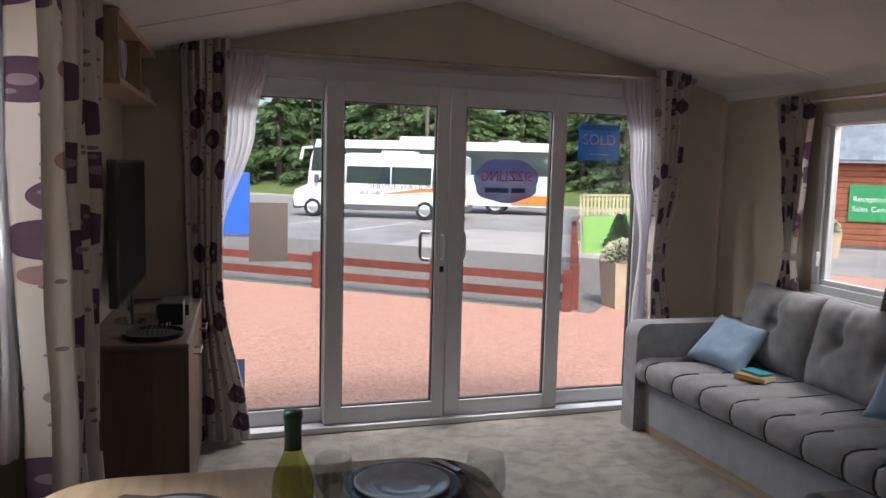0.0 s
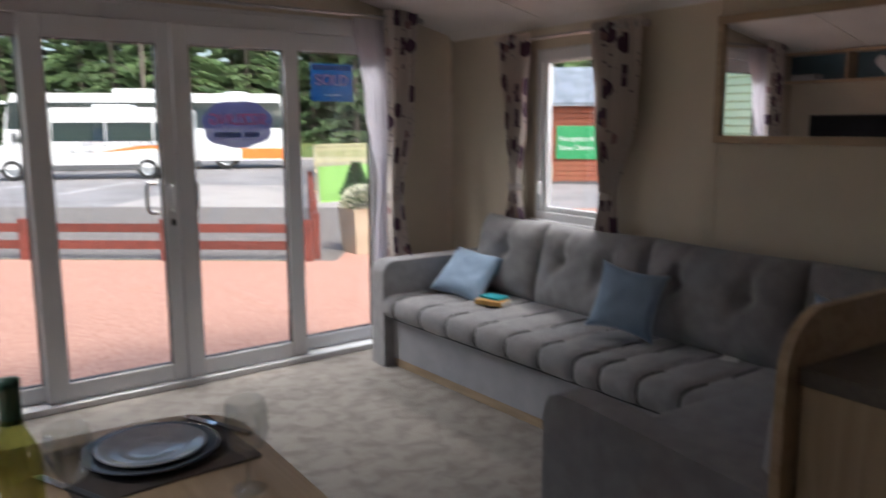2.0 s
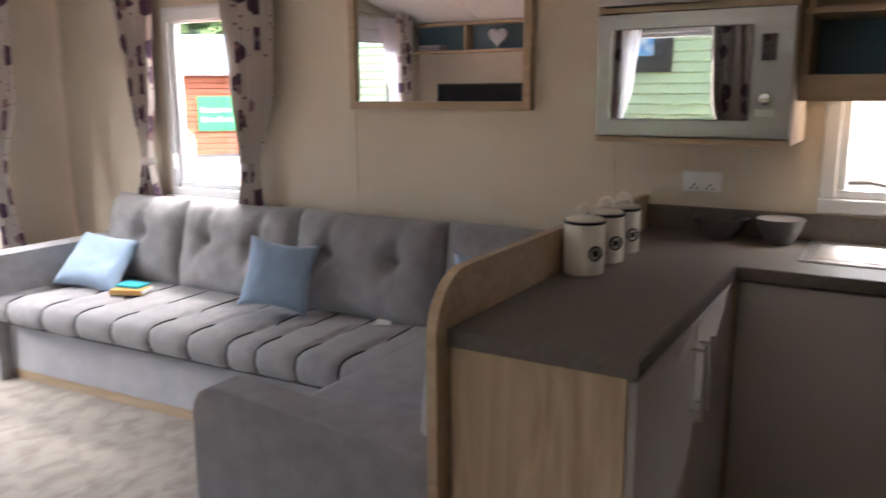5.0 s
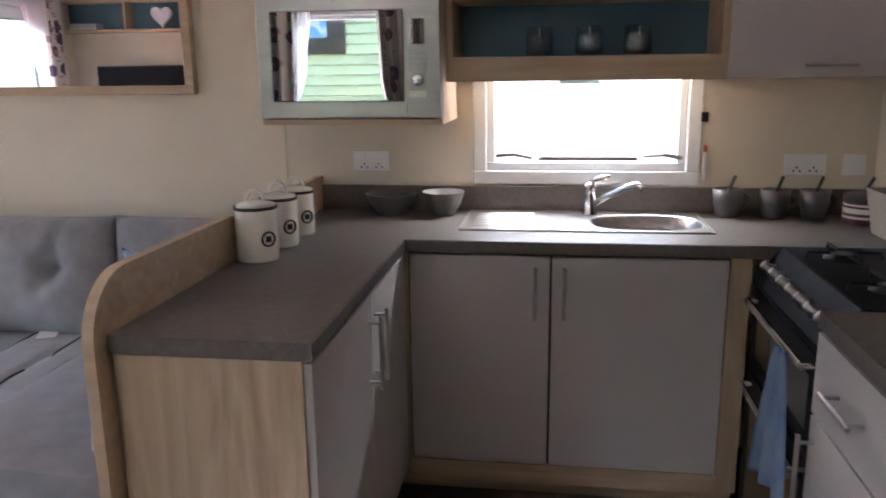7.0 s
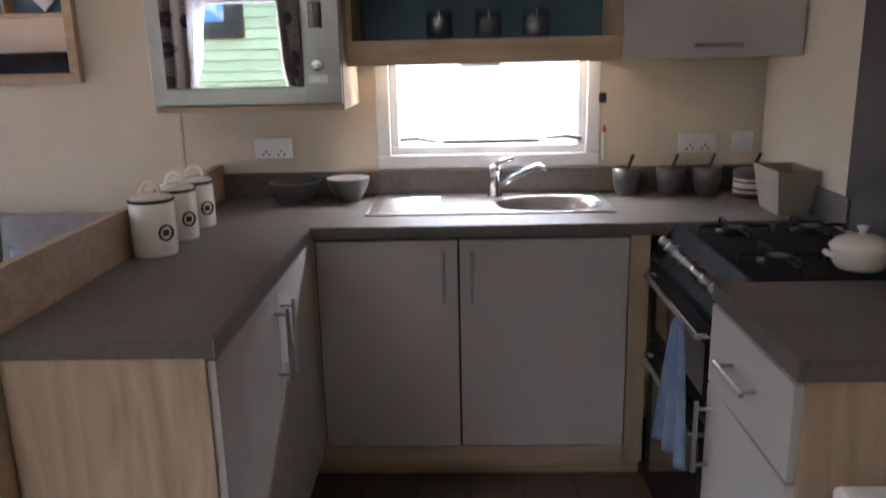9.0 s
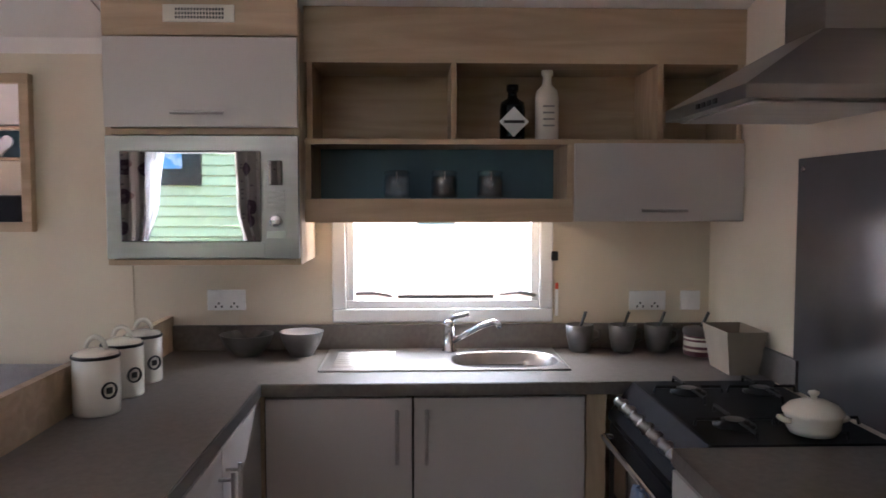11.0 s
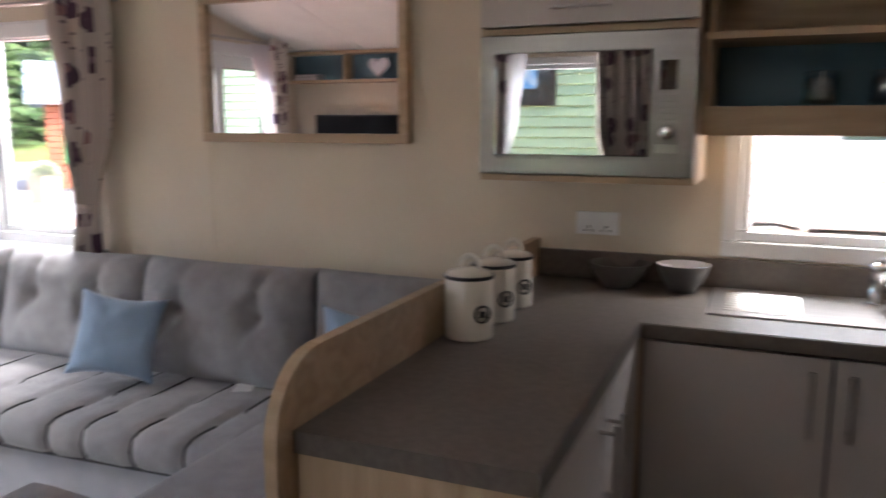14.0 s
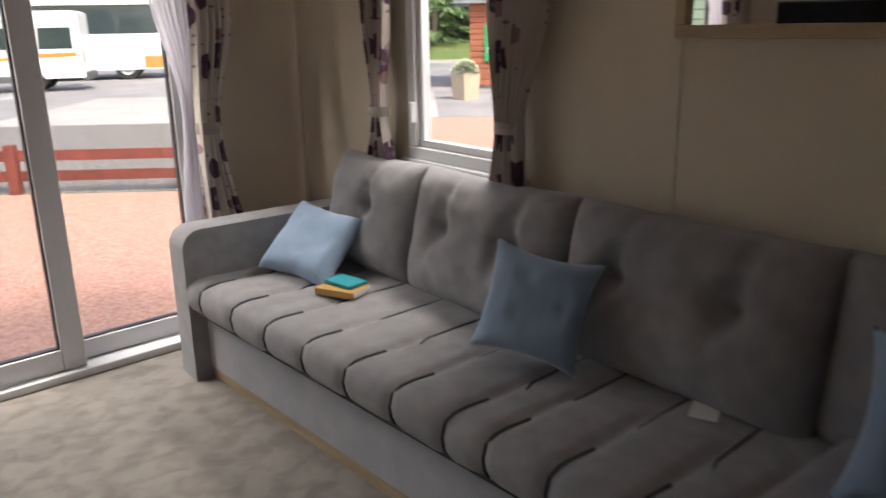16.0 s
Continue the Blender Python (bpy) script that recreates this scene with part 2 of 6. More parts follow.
BUSWHITE = mat("white_coach_paint", (0.80, 0.80, 0.81), (0.76, 0.76, 0.77), 0.25, scale=(1, 1, 1))
BUSGLASS = mat("tinted_coach_glass", (0.03, 0.045, 0.05), rough=0.05, IOR=1.8)
ORANGE = mat("orange_livery", (0.80, 0.22, 0.04), rough=0.4)
NAVY = mat("navy_letters", (0.04, 0.035, 0.06), rough=0.5)
RUBBER = mat("tyre_rubber", (0.02, 0.02, 0.021), rough=0.8)
BUMPER = mat("grey_bumper", (0.10, 0.10, 0.105), rough=0.6)
LEAFC = mat("spruce_needles", (0.07, 0.13, 0.05), (0.15, 0.23, 0.09), 0.8, scale=(1.3, 1.3, 1.3), detail=8, jitter=0.25)
BARK = mat("brown_bark", (0.10, 0.08, 0.065), (0.17, 0.14, 0.115), 0.95, scale=(6, 6, 1), bump=0.6, bscale=20)
PETAL = mat("cream_petals", (0.75, 0.74, 0.62), (0.62, 0.64, 0.45), 0.8, scale=(9, 9, 9))
SHRUB = mat("dark_shrub_leaves", (0.03, 0.08, 0.025), (0.06, 0.13, 0.04), 0.8, scale=(5, 5, 5))
TUB = mat("tan_planter", (0.46, 0.37, 0.27), (0.40, 0.32, 0.23), 0.85, scale=(4, 4, 4))
LOG = mat("red_brown_log_board", (0.36, 0.11, 0.06), (0.27, 0.08, 0.045), 0.75, scale=(3, 3, 16), jitter=0.12)
SLATE = mat("grey_slate", (0.26, 0.29, 0.34), (0.20, 0.23, 0.27), 0.6, scale=(4, 4, 4), jitter=0.18)
GREEN_S = mat("green_sign_panel", (0.03, 0.30, 0.11), rough=0.45)
SKYBLUE = mat("blue_hoarding", (0.02, 0.12, 0.62), rough=0.5)
CLAD = mat("pale_green_cladding", (0.50, 0.70, 0.48), (0.47, 0.66, 0.45), 0.5, scale=(1, 1, 1))
CLAD_W = mat("cream_cladding", (0.80, 0.79, 0.75), (0.76, 0.75, 0.71), 0.5, scale=(1, 1, 1))
GALV = mat("galvanised_pole", (0.42, 0.44, 0.46), rough=0.5, metal=0.6)

# ---------------- mesh helpers ----------------
def finish(name, bm, material, smooth=False):
    me = bpy.data.meshes.new(name)
    bmesh.ops.recalc_face_normals(bm, faces=bm.faces)
    bm.to_mesh(me)
    bm.free()
    me.materials.append(material)
    if smooth:
        for f in me.polygons:
            f.use_smooth = True
    return me


def part(name, bm, material, parent=None, label="", smooth=False):
    ob = new(name, finish(name, bm, material, smooth))
    if parent:
        ob.parent = parent
        if parent.type == "EMPTY":
            ob.matrix_parent_inverse = Matrix.Translation(-parent.location)
    if label:
        ob["label"] = label
    return ob


def thing(name, loc, label, category, group=""):
    ob = new(name)
    ob.location = loc
    ob.empty_display_size = 0.1
    return tagged(ob, label, category, group)


def box(lo, hi, bev=0.0, bm=None, seg=2):
    bm = bm or bmesh.new()
    made = bmesh.ops.create_cube(bm, size=1)["verts"]
    for v in made:
        v.co = Vector([(lo[i] + hi[i]) / 2 + v.co[i] * (hi[i] - lo[i]) for i in range(3)])
    if bev:
        edges = list({e for v in made for e in v.link_edges})
        bmesh.ops.bevel(bm, geom=edges, offset=bev, segments=seg, affect="EDGES", profile=0.5)
    return bm


def lathe(profile, at=(0, 0, 0), n=32):
    """A turned shape: profile of (radius, height) from bottom to top."""
    bm = bmesh.new()
    rings = []
    for r, z in profile:
        rings.append([bm.verts.new((at[0] + max(r, 1e-4) * math.cos(2 * math.pi * k / n), at[1] + max(r, 1e-4) * math.sin(2 * math.pi * k / n), at[2] + z)) for k in range(n)])
    for a, b in zip(rings, rings[1:]):
        for k in range(n):
            bm.faces.new((a[k], a[(k + 1) % n], b[(k + 1) % n], b[k]))
    return bm


def tube(points, r, n=10, bm=None):
    bm = bm or bmesh.new()
    pts = [Vector(p) for p in points]
    rings = []
    for i, p in enumerate(pts):
        d = (pts[min(i + 1, len(pts) - 1)] - pts[max(i - 1, 0)]).normalized()
        u = d.orthogonal().normalized() if i == 0 else (rings_u - rings_u.dot(d) * d).normalized()
        rings_u = u
        w = d.cross(u)
        rings.append([bm.verts.new(p + r * (math.cos(2 * math.pi * k / n) * u + math.sin(2 * math.pi * k / n) * w)) for k in range(n)])
    for a, b in zip(rings, rings[1:]):
        for k in range(n):
            bm.faces.new((a[k], a[(k + 1) % n], b[(k + 1) % n], b[k]))
    bm.faces.new(rings[0]), bm.faces.new(rings[-1])
    return bm


def prism(outline, axis, a, b, bm=None, bev=0.0):
    """An outline of (u, v) pushed along an axis from a to b; u, v are the other two axes in order."""
    bm = bm or bmesh.new()
    def at(u, v, w):
        return {"x": (w, u, v), "y": (u, w, v), "z": (u, v, w)}[axis]
    lo = [bm.verts.new(at(u, v, a)) for u, v in outline]
    hi = [bm.verts.new(at(u, v, b)) for u, v in outline]
    n = len(outline)
    bm.faces.new(lo), bm.faces.new(hi)
    for k in range(n):
        bm.faces.new((lo[k], lo[(k + 1) % n], hi[(k + 1) % n], hi[k]))
    if bev:
        bmesh.ops.bevel(bm, geom=[e for e in bm.edges if len(e.link_faces) == 2 and e.calc_face_angle(0) > 0.6], offset=bev, segments=2, affect="EDGES")
    return bm


def pillow(w, h, t, pinch=0.12, n=22, seed=1, tuft=()):
    """A stuffed cushion, flat in x and z and thick in y, with drawn-in edges, creases and tufts at (x, z, depth, width)."""
    bm = bmesh.new()
    sides = []
    for s in (-1, 1):
        rows = []
        for j in range(n + 1):
            row = []
            for i in range(n + 1):
                u, v = 2 * i / n - 1, 2 * j / n - 1
                full = (max(0.0, (1 - u ** 4)) * max(0.0, (1 - v ** 4))) ** 0.5
                x = u * w / 2 * (1 - pinch * (1 - abs(v) ** 2) * abs(u) ** 3)
                z = v * h / 2 * (1 - pinch * (1 - abs(u) ** 2) * abs(v) ** 3)
                d = full * t / 2 * (1 + 0.10 * noise.noise(Vector((u * 2.2, v * 2.2, seed))))
                if s < 0:
                    for tx, tz, deep, wide in tuft:
                        q = ((x - tx) ** 2 + (z - tz) ** 2) / wide ** 2
                        d -= deep * math.exp(-q)
                    d += 0.006 * noise.noise(Vector((u * 6, v * 3, seed + 5))) * full
                row.append(bm.verts.new((x, s * d, z)))
            rows.append(row)
        for j in range(n):
            for i in range(n):
                q = (rows[j][i], rows[j][i + 1], rows[j + 1][i + 1], rows[j + 1][i])
                bm.faces.new(q if s < 0 else q[::-1])
        sides.append(rows)
    bmesh.ops.remove_doubles(bm, verts=bm.verts, dist=0.0008)
    return bm


def posed(bm, m):
    bm.transform(m)
    return bm


def words(text, size, m, material, parent, name="lettering", thick=0.002):
    """Raised letters; m takes the flat text (x along, y up) to its place."""
    cu = bpy.data.curves.new(name, "FONT")
    cu.body, cu.size, cu.align_x, cu.align_y, cu.extrude = text, size, "CENTER", "CENTER", thick
    tmp = bpy.data.objects.new(name, cu)
    me = bpy.data.meshes.new_from_object(tmp)
    bpy.data.objects.remove(tmp)
    me.transform(m)
    me.materials.append(material)
    ob = new(name, me)
    ob.parent = parent
    if parent.type == "EMPTY":
        ob.matrix_parent_inverse = Matrix.Translation(-parent.location)
    return ob

# ---------------- the shell ----------------
XE, XW, YN, YS = 1.51, -2.15, 3.95, -1.56
EAVE, RIDGE, XR, T = 2.02, 2.46, -0.32, 0.08
OUT = -0.6


def wall(name, lo, hi, axis, holes, label):
    """A wall slab; holes are (a0, a1, z0, z1) along its length, cut right through."""
    k = 0 if axis == "x" else 1
    cuts = sorted({lo[k], hi[k], *(h[0] for h in holes), *(h[1] for h in holes)})
    zs = sorted({lo[2], hi[2], *(h[2] for h in holes), *(h[3] for h in holes)})
    bm = bmesh.new()
    for a, b in zip(cuts, cuts[1:]):
        run = None
        for z0, z1 in zip(zs, zs[1:]):
            if any(h[0] <= a and b <= h[1] and h[2] <= z0 and z1 <= h[3] for h in holes):
                if run:
                    l, h2 = list(lo), list(hi)
                    l[k], h2[k], l[2], h2[2] = a, b, *run
                    box(l, h2, bm=bm)
                run = None
            else:
                run = (run[0] if run else z0, z1)
        if run:
            l, h2 = list(lo), list(hi)
            l[k], h2[k], l[2], h2[2] = a, b, *run
            box(l, h2, bm=bm)
    return tagged(part(name, bm, WALL), label, "wall", kind="structure")


PD = (-1.76, 1.015, 0.0, 2.045)
EW = (2.40, 3.06, 0.87, 1.86)
KW = (-0.972, -0.158, 1.008, 1.50)
WW = (0.72, 1.56, 0.90, 1.88)
wall("wall_north", (XW - T, YN, -0.06), (XE + T, YN + T, 2.6), "x", [PD], "cream panelled end wall round the patio doors")
wall("wall_east", (XE, YS - T, -0.06), (XE + T, YN, 2.1), "y", [EW, KW], "cream panelled long wall behind sofa and kitchen")
wall("wall_west", (XW - T, YS - T, -0.06), (XW, YN, 2.1), "y", [WW], "cream panelled long wall on the dining side")
wall("wall_south", (XW, YS - T, -0.06), (XE, YS, 2.6), "x", [], "cream kitchen end wall behind the cooker")
bm = bmesh.new()
prism([(XE + 0.2, EAVE - 0.05), (XE + 0.2, EAVE + 0.1), (XR, RIDGE + 0.12), (XR, RIDGE)], "y", YS - 0.2, YN + 0.2, bm)
prism([(XW - 0.2, EAVE - 0.05), (XR, RIDGE), (XR, RIDGE + 0.12), (XW - 0.2, EAVE + 0.1)], "y", YS - 0.2, YN + 0.2, bm)
for y in (1.81, 0.575, -0.62, 3.0):
    for x0, x1 in ((XE, XR), (XW, XR)):
        z0, z1 = EAVE - 0.002, RIDGE - 0.002
        prism([(x0, z0 - 0.004), (x0, z0 + 0.01), (x1, z1 + 0.01), (x1, z1 - 0.004)], "y", y - 0.012, y + 0.012, bm)
tagged(part("ceiling", bm, CEIL), "white vaulted ceiling boards with narrow joint strips", "ceiling", kind="structure")
tagged(part("floor_living", box((XW, 0.45, -0.06), (XE, YN, 0.0)), CARPET), "mottled grey-beige carpet", "carpet", kind="structure")
kitchen_floor = tagged(part("floor_kitchen", box((XW, YS, -0.06), (XE, 0.45, -0.006)), DARK), "dark wood-effect vinyl plank floor", "floor", kind="structure")
tagged(part("threshold_strip", box((XW, 0.44, 0.0), (-0.03, 0.47, 0.006), 0.002), STEEL_D), "narrow metal carpet strip", "trim", kind="structure")
for y in (1.80, 0.573):
    tagged(part("wall_joint_strip", box((XE - 0.004, y - 0.011, 0.0), (XE, y + 0.011, EAVE), 0.0015), WALL), "cream joint strip on the wall", "trim", kind="structure")
tagged(part("corner_trim", box((XE - 0.014, YN - 0.014, 0), (XE, YN, EAVE), 0.003), WALL), "cream corner bead", "trim", kind="structure")
tagged(part("coving", prism([(XE, EAVE - 0.04), (XE, EAVE + 0.005), (XE - 0.045, EAVE + 0.012)], "y", 0.52, YN), CEIL), "white coving", "trim", kind="structure")
tagged(part("baseboard", box((XW, 3.932, 0), (PD[0] - 0.01, YN, 0.07), 0.003), OAK), "oak skirting board", "trim", kind="structure")

# ---------------- patio doors ----------------
patio = tagged(part("door_1", box((PD[0], 3.90, 1.965), (PD[1], YN + 0.06, 2.045), 0.004), UPVC), "white four-pane patio doors, the middle pair closed", "patio door", kind="structure")
part("head_board", box((PD[0] - 0.03, 3.935, 2.0), (PD[1] + 0.03, 3.953, 2.07), 0.003), UPVC, patio)
part("sill_rail", box((PD[0], 3.83, 0.0), (PD[1], YN + 0.06, 0.035), 0.005), UPVC, patio)
part("jamb", box((PD[0], 3.90, 0.036), (PD[0] + 0.06, YN + 0.06, 1.964), 0.004), UPVC, patio)
part("jamb", box((PD[1] - 0.06, 3.90, 0.036), (PD[1], YN + 0.06, 1.964), 0.004), UPVC, patio)


def sash(name, x0, x1, z0, z1, y, side, parent, d=0.055, low=None, right=None, head=None):
    low, right, head = low or side, right or side, head or side
    f = part(name, box((x0, y, z0), (x0 + side, y + d, z1), 0.006), UPVC, parent)
    part("stile", box((x1 - right, y, z0), (x1, y + d, z1), 0.006), UPVC, f)
    part("rail", box((x0 + side, y + 0.002, z0), (x1 - right, y + d, z0 + low), 0.004), UPVC, f)
    part("rail", box((x0 + side, y + 0.002, z1 - head), (x1 - right, y + d, z1), 0.004), UPVC, f)
    gasket = bmesh.new()
    a, b, c, e, g = x0 + side, x1 - right, z0 + low, z1 - head, 0.007
    for lo, hi in (((a, c), (a + g, e)), ((b - g, c), (b, e)), ((a + g, c), (b - g, c + g)), ((a + g, e - g), (b - g, e))):
        box((lo[0], y + 0.012, lo[1]), (hi[0], y + 0.04, hi[1]), bm=gasket)
    part("gasket", gasket, DARK, f)
    part("pane", box((a, y + 0.022, c), (b, y + 0.028, e)), PANE, f).visible_shadow = False
    return f


MID = -0.373
lefts = sash("leaf", -1.085, MID - 0.003, 0.034, 1.9645, 3.872, 0.098, patio, 0.06, right=0.074, head=0.110)
rights = sash("leaf", MID + 0.003, 0.368, 0.034, 1.9645, 3.872, 0.094, patio, 0.06, head=0.108)
sash("fixed_light", PD[0] + 0.06, -1.03, 0.036, 1.964, 3.934, 0.06, patio, 0.05, 0.085, head=0.10)
sash("fixed_light", 0.313, PD[1] - 0.06, 0.036, 1.964, 3.934, 0.06, patio, 0.05, 0.085, head=0.10)
for x, f, y, s in ((MID - 0.10, lefts, 3.94, 1), (MID - 0.035, lefts, 3.868, -1), (MID + 0.14, rights, 3.94, 1)):
    if s < 0:
        part("handle", tube([(x, y, 1.12), (x, y - 0.045, 1.115), (x, y - 0.05, 1.05), (x, y - 0.045, 0.985), (x, y, 0.98)], 0.011), WHITE, f)
        part("lock", box((x - 0.012, 3.862, 0.90), (x + 0.012, 3.872, 0.935), 0.004), DARK, f)
    else:
        k = -1 if x < MID else 1
        part("handle", tube([(MID + k * 0.092, 3.934, 1.125), (MID + k * 0.128, 3.962, 1.125), (MID + k * 0.138, 3.968, 1.10), (MID + k * 0.138, 3.968, 0.99), (MID + k * 0.128, 3.962, 0.965), (MID + k * 0.092, 3.934, 0.965)], 0.011), STEEL, f)

sold = thing("sold_notice", (0.64, 3.955, 1.56), "blue printed SOLD notice stuck to the glass", "sign")
part("board", box((0.495, 3.967, 1.575), (0.785, 3.970, 1.80), 0.001), SIGN_B, sold)
words("SOLD", 0.092, Matrix.Translation((0.64, 3.9685, 1.70)) @ pose(0, 0, 0, 90), SIGN_R, sold, thick=0.0035)
part("small_print", box((0.58, 3.9645, 1.61), (0.70, 3.966, 1.617)), WHITE, sold)
part("sky_band", box((0.505, 3.9655, 1.762), (0.775, 3.9668, 1.792)), BLUE_P, sold)
for x, z in ((0.525, 1.815), (0.755, 1.815), (0.525, 1.56), (0.755, 1.56)):
    part("sucker", posed(lathe([(0.0, -0.004), (0.014, -0.004), (0.016, 0.0), (0.006, 0.006), (0.0, 0.006)], n=14), Matrix.Translation((x, 3.966, z)) @ pose(0, 0, 0, 90)), CLEAR, sold)
bub = thing("window_sticker", (0.0, 3.897, 1.31), "purple cloud-shaped sticker on the door glass", "sticker")
ring = []
for k in range(72):
    a = 2 * math.pi * k / 72
    wob = 1 + 0.055 * abs(math.sin(3.5 * a + 0.6)) * 1.4
    ring.append((-0.003 + 0.222 * wob * math.cos(a) * (1 - 0.12 * math.cos(a) ** 4), 1.437 + 0.125 * wob * math.sin(a)))
part("cloud", prism(ring, "y", 3.9035, 3.9055), BUBBLE, bub)
words("SIZZLING", 0.078, Matrix.Translation((-0.003, 3.9025, 1.462)) @ pose(0, 0, 0, 90) @ Matrix.Diagonal((-1.02, 1.1, 1, 1)), BUBBLE_L, bub, thick=0.0006)
for x0, x1 in ((-0.14, 0.01), (0.03, 0.12)):
    part("small_print", box((x0, 3.902, 1.365), (x1, 3.9033, 1.395)), BLUE_P, bub)
note = tagged(part("paper_notice", box((-1.49, 3.966, 0.962), (-1.28, 3.968, 1.288)), PAPER_B), "grey back of a paper notice taped on the glass", "notice")
leaflet = tagged(part("leaflet", box((-1.635, 3.966, 0.185), (-1.512, 3.968, 0.42)), BLUE_P), "pale blue leaflet low on the glass", "leaflet")

# ---------------- windows ----------------
def side_window(name, w, x, label, inward, bar=True):
    y0, y1, z0, z1 = w
    xa, xb = (x - 0.008, x + 0.07) if inward < 0 else (x - 0.07, x + 0.008)
    f = tagged(part(name, box((xa, y0, z0), (xb, y1, z0 + 0.05), 0.005), UPVC), label, "window", kind="structure")
    part("window_frame", box((xa, y0, z1 - 0.05), (xb, y1, z1), 0.005), UPVC, f)
    part("window_frame", box((xa, y0, z0 + 0.05), (xb, y0 + 0.05, z1 - 0.05), 0.005), UPVC, f)
    part("window_frame", box((xa, y1 - 0.05, z0 + 0.05), (xb, y1, z1 - 0.05), 0.005), UPVC, f)
    xi0, xi1 = (x + 0.01, x + 0.05) if inward < 0 else (x - 0.05, x - 0.01)
    a, b, c, d = y0 + 0.05, y1 - 0.05, z0 + 0.05, z1 - 0.05
    s = part("sash", box((xi0, a, c), (xi1, b, c + 0.03), 0.004), UPVC, f)
    part("rail", box((xi0, a, d - 0.03), (xi1, b, d), 0.004), UPVC, s)
    part("stile", box((xi0, a, c + 0.03), (xi1, a + 0.03, d - 0.03), 0.004), UPVC, s)
    part("stile", box((xi0, b - 0.03, c + 0.03), (xi1, b, d - 0.03), 0.004), UPVC, s)
    xm = (xi0 + xi1) / 2
    part("pane", box((xm - 0.003, a + 0.03, c + 0.03), (xm + 0.003, b - 0.03, d - 0.03)), PANE, s).visible_shadow = False
    return f


ew = side_window("window_1", EW, XE, "white framed window beside the sofa", -1)
part("window_sill", box((XE - 0.03, EW[0] - 0.03, EW[2] - 0.035), (XE, EW[1] + 0.03, EW[2] + 0.004), 0.006), UPVC, ew)
part("blind_cassette", box((XE - 0.02, EW[0] + 0.02, EW[3] - 0.075), (XE - 0.009, EW[1] - 0.02, EW[3] - 0.01), 0.005), UPVC, ew)
part("window_handle", box((XE - 0.035, EW[1] - 0.062, 1.02), (XE - 0.008, EW[1] - 0.04, 1.10), 0.005), WHITE, ew)
kw = side_window("window_2", KW, XE, "white top-hung kitchen window over the sink", -1)
for y0, y1 in ((-0.245, -0.375), (-0.775, -0.905)):
    part("window_stay", tube([(XE - 0.012, y0, 1.115), (XE - 0.03, (y0 + y1) / 2, 1.122), (XE - 0.012, y1, 1.108)], 0.008), STEEL, kw)
part("window_bar", tube([(XE - 0.018, -0.40, 1.107), (XE - 0.018, -0.75, 1.107)], 0.009), STEEL_D, kw)
part("catch", box((XE - 0.02, -0.61, 1.37), (XE - 0.008, -0.47, 1.392), 0.003), TEAL, kw)
ww = side_window("window_3", WW, XW, "white framed dining window", 1)

# ---------------- curtains ----------------
def curtain(name, rows, axis, depth, folds, parent, material, amp=0.028, width=0.6, shift=0.0, thick=0.003, nu=90, nv=46):
    """A gathered cloth: rows (z, a0, a1) give its two edges from top to bottom, along an axis at the given depth."""
    bm = bmesh.new()
    uv = bm.loops.layers.uv.new("UVMap")
    zs = [r[0] for r in rows]
    grid = []
    for j in range(nv + 1):
        z = zs[0] + (zs[-1] - zs[0]) * j / nv
        k = max(i for i in range(len(rows) - 1) if zs[i] >= z - 1e-6)
        t = (zs[k] - z) / (zs[k] - zs[k + 1])
        t = t * t * (3 - 2 * t)
        a0, a1 = (rows[k][i] + (rows[k + 1][i] - rows[k][i]) * t for i in (1, 2))
        squeeze = min(1.0, abs(a1 - a0) / 0.16)
        line = []
        for i in range(nu + 1):
            u = i / nu
            ph = u * folds * 2 * math.pi + 0.5 * noise.noise(Vector((u * 3, z * 1.2, shift)))
            off = amp * (math.sin(ph) + 0.3 * math.sin(2.3 * ph + z * 2)) * (0.6 + 0.4 * squeeze) + 0.012 * noise.noise(Vector((u * 4, z * 3, shift + 9)))
            a = a0 + (a1 - a0) * u + 0.006 * math.cos(ph)
            co = (a, depth + off, z) if axis == "x" else (depth + off, a, z)
            line.append((bm.verts.new(co), (u * width + shift, z)))
        grid.append(line)
    for j in range(nv):
        for i in range(nu):
            q = (grid[j][i], grid[j][i + 1], grid[j + 1][i + 1], grid[j + 1][i])
            f = bm.faces.new([v for v, _ in q])
            for loop, (_, c) in zip(f.loops, q):
                loop[uv].uv = c
    return part(name, bm, material, parent, smooth=True)


def eyelets(axis, depth, z, a0, a1, n, parent):
    for k in range(n):
        a = a0 + (a1 - a0) * (k + 0.5) / n
        m = Matrix.Translation((a, depth, z) if axis == "x" else (depth, a, z)) @ (pose(0, 0, 0, 0, 75) if axis == "x" else pose(0, 0, 0, 75))
        part("eyelet", posed(lathe([(0.014, -0.003), (0.024, -0.003), (0.024, 0.003), (0.014, 0.003), (0.014, -0.003)], n=16), m), STEEL, parent)


def pole(name, axis, a0, a1, depth, z, label):
    p = thing(name, (a0, depth, z) if axis == "x" else (depth, a0, z), label, "curtain pole")
    e = [(a0, depth, z), (a1, depth, z)] if axis == "x" else [(depth, a0, z), (depth, a1, z)]
    part("rod", tube(e, 0.0105), STEEL, p)
    for q in e:
        part("finial", posed(lathe([(0, -0.02), (0.016, -0.014), (0.02, 0), (0.016, 0.014), (0, 0.02)], n=16), Matrix.Translation(q)), STEEL, p)
    return p


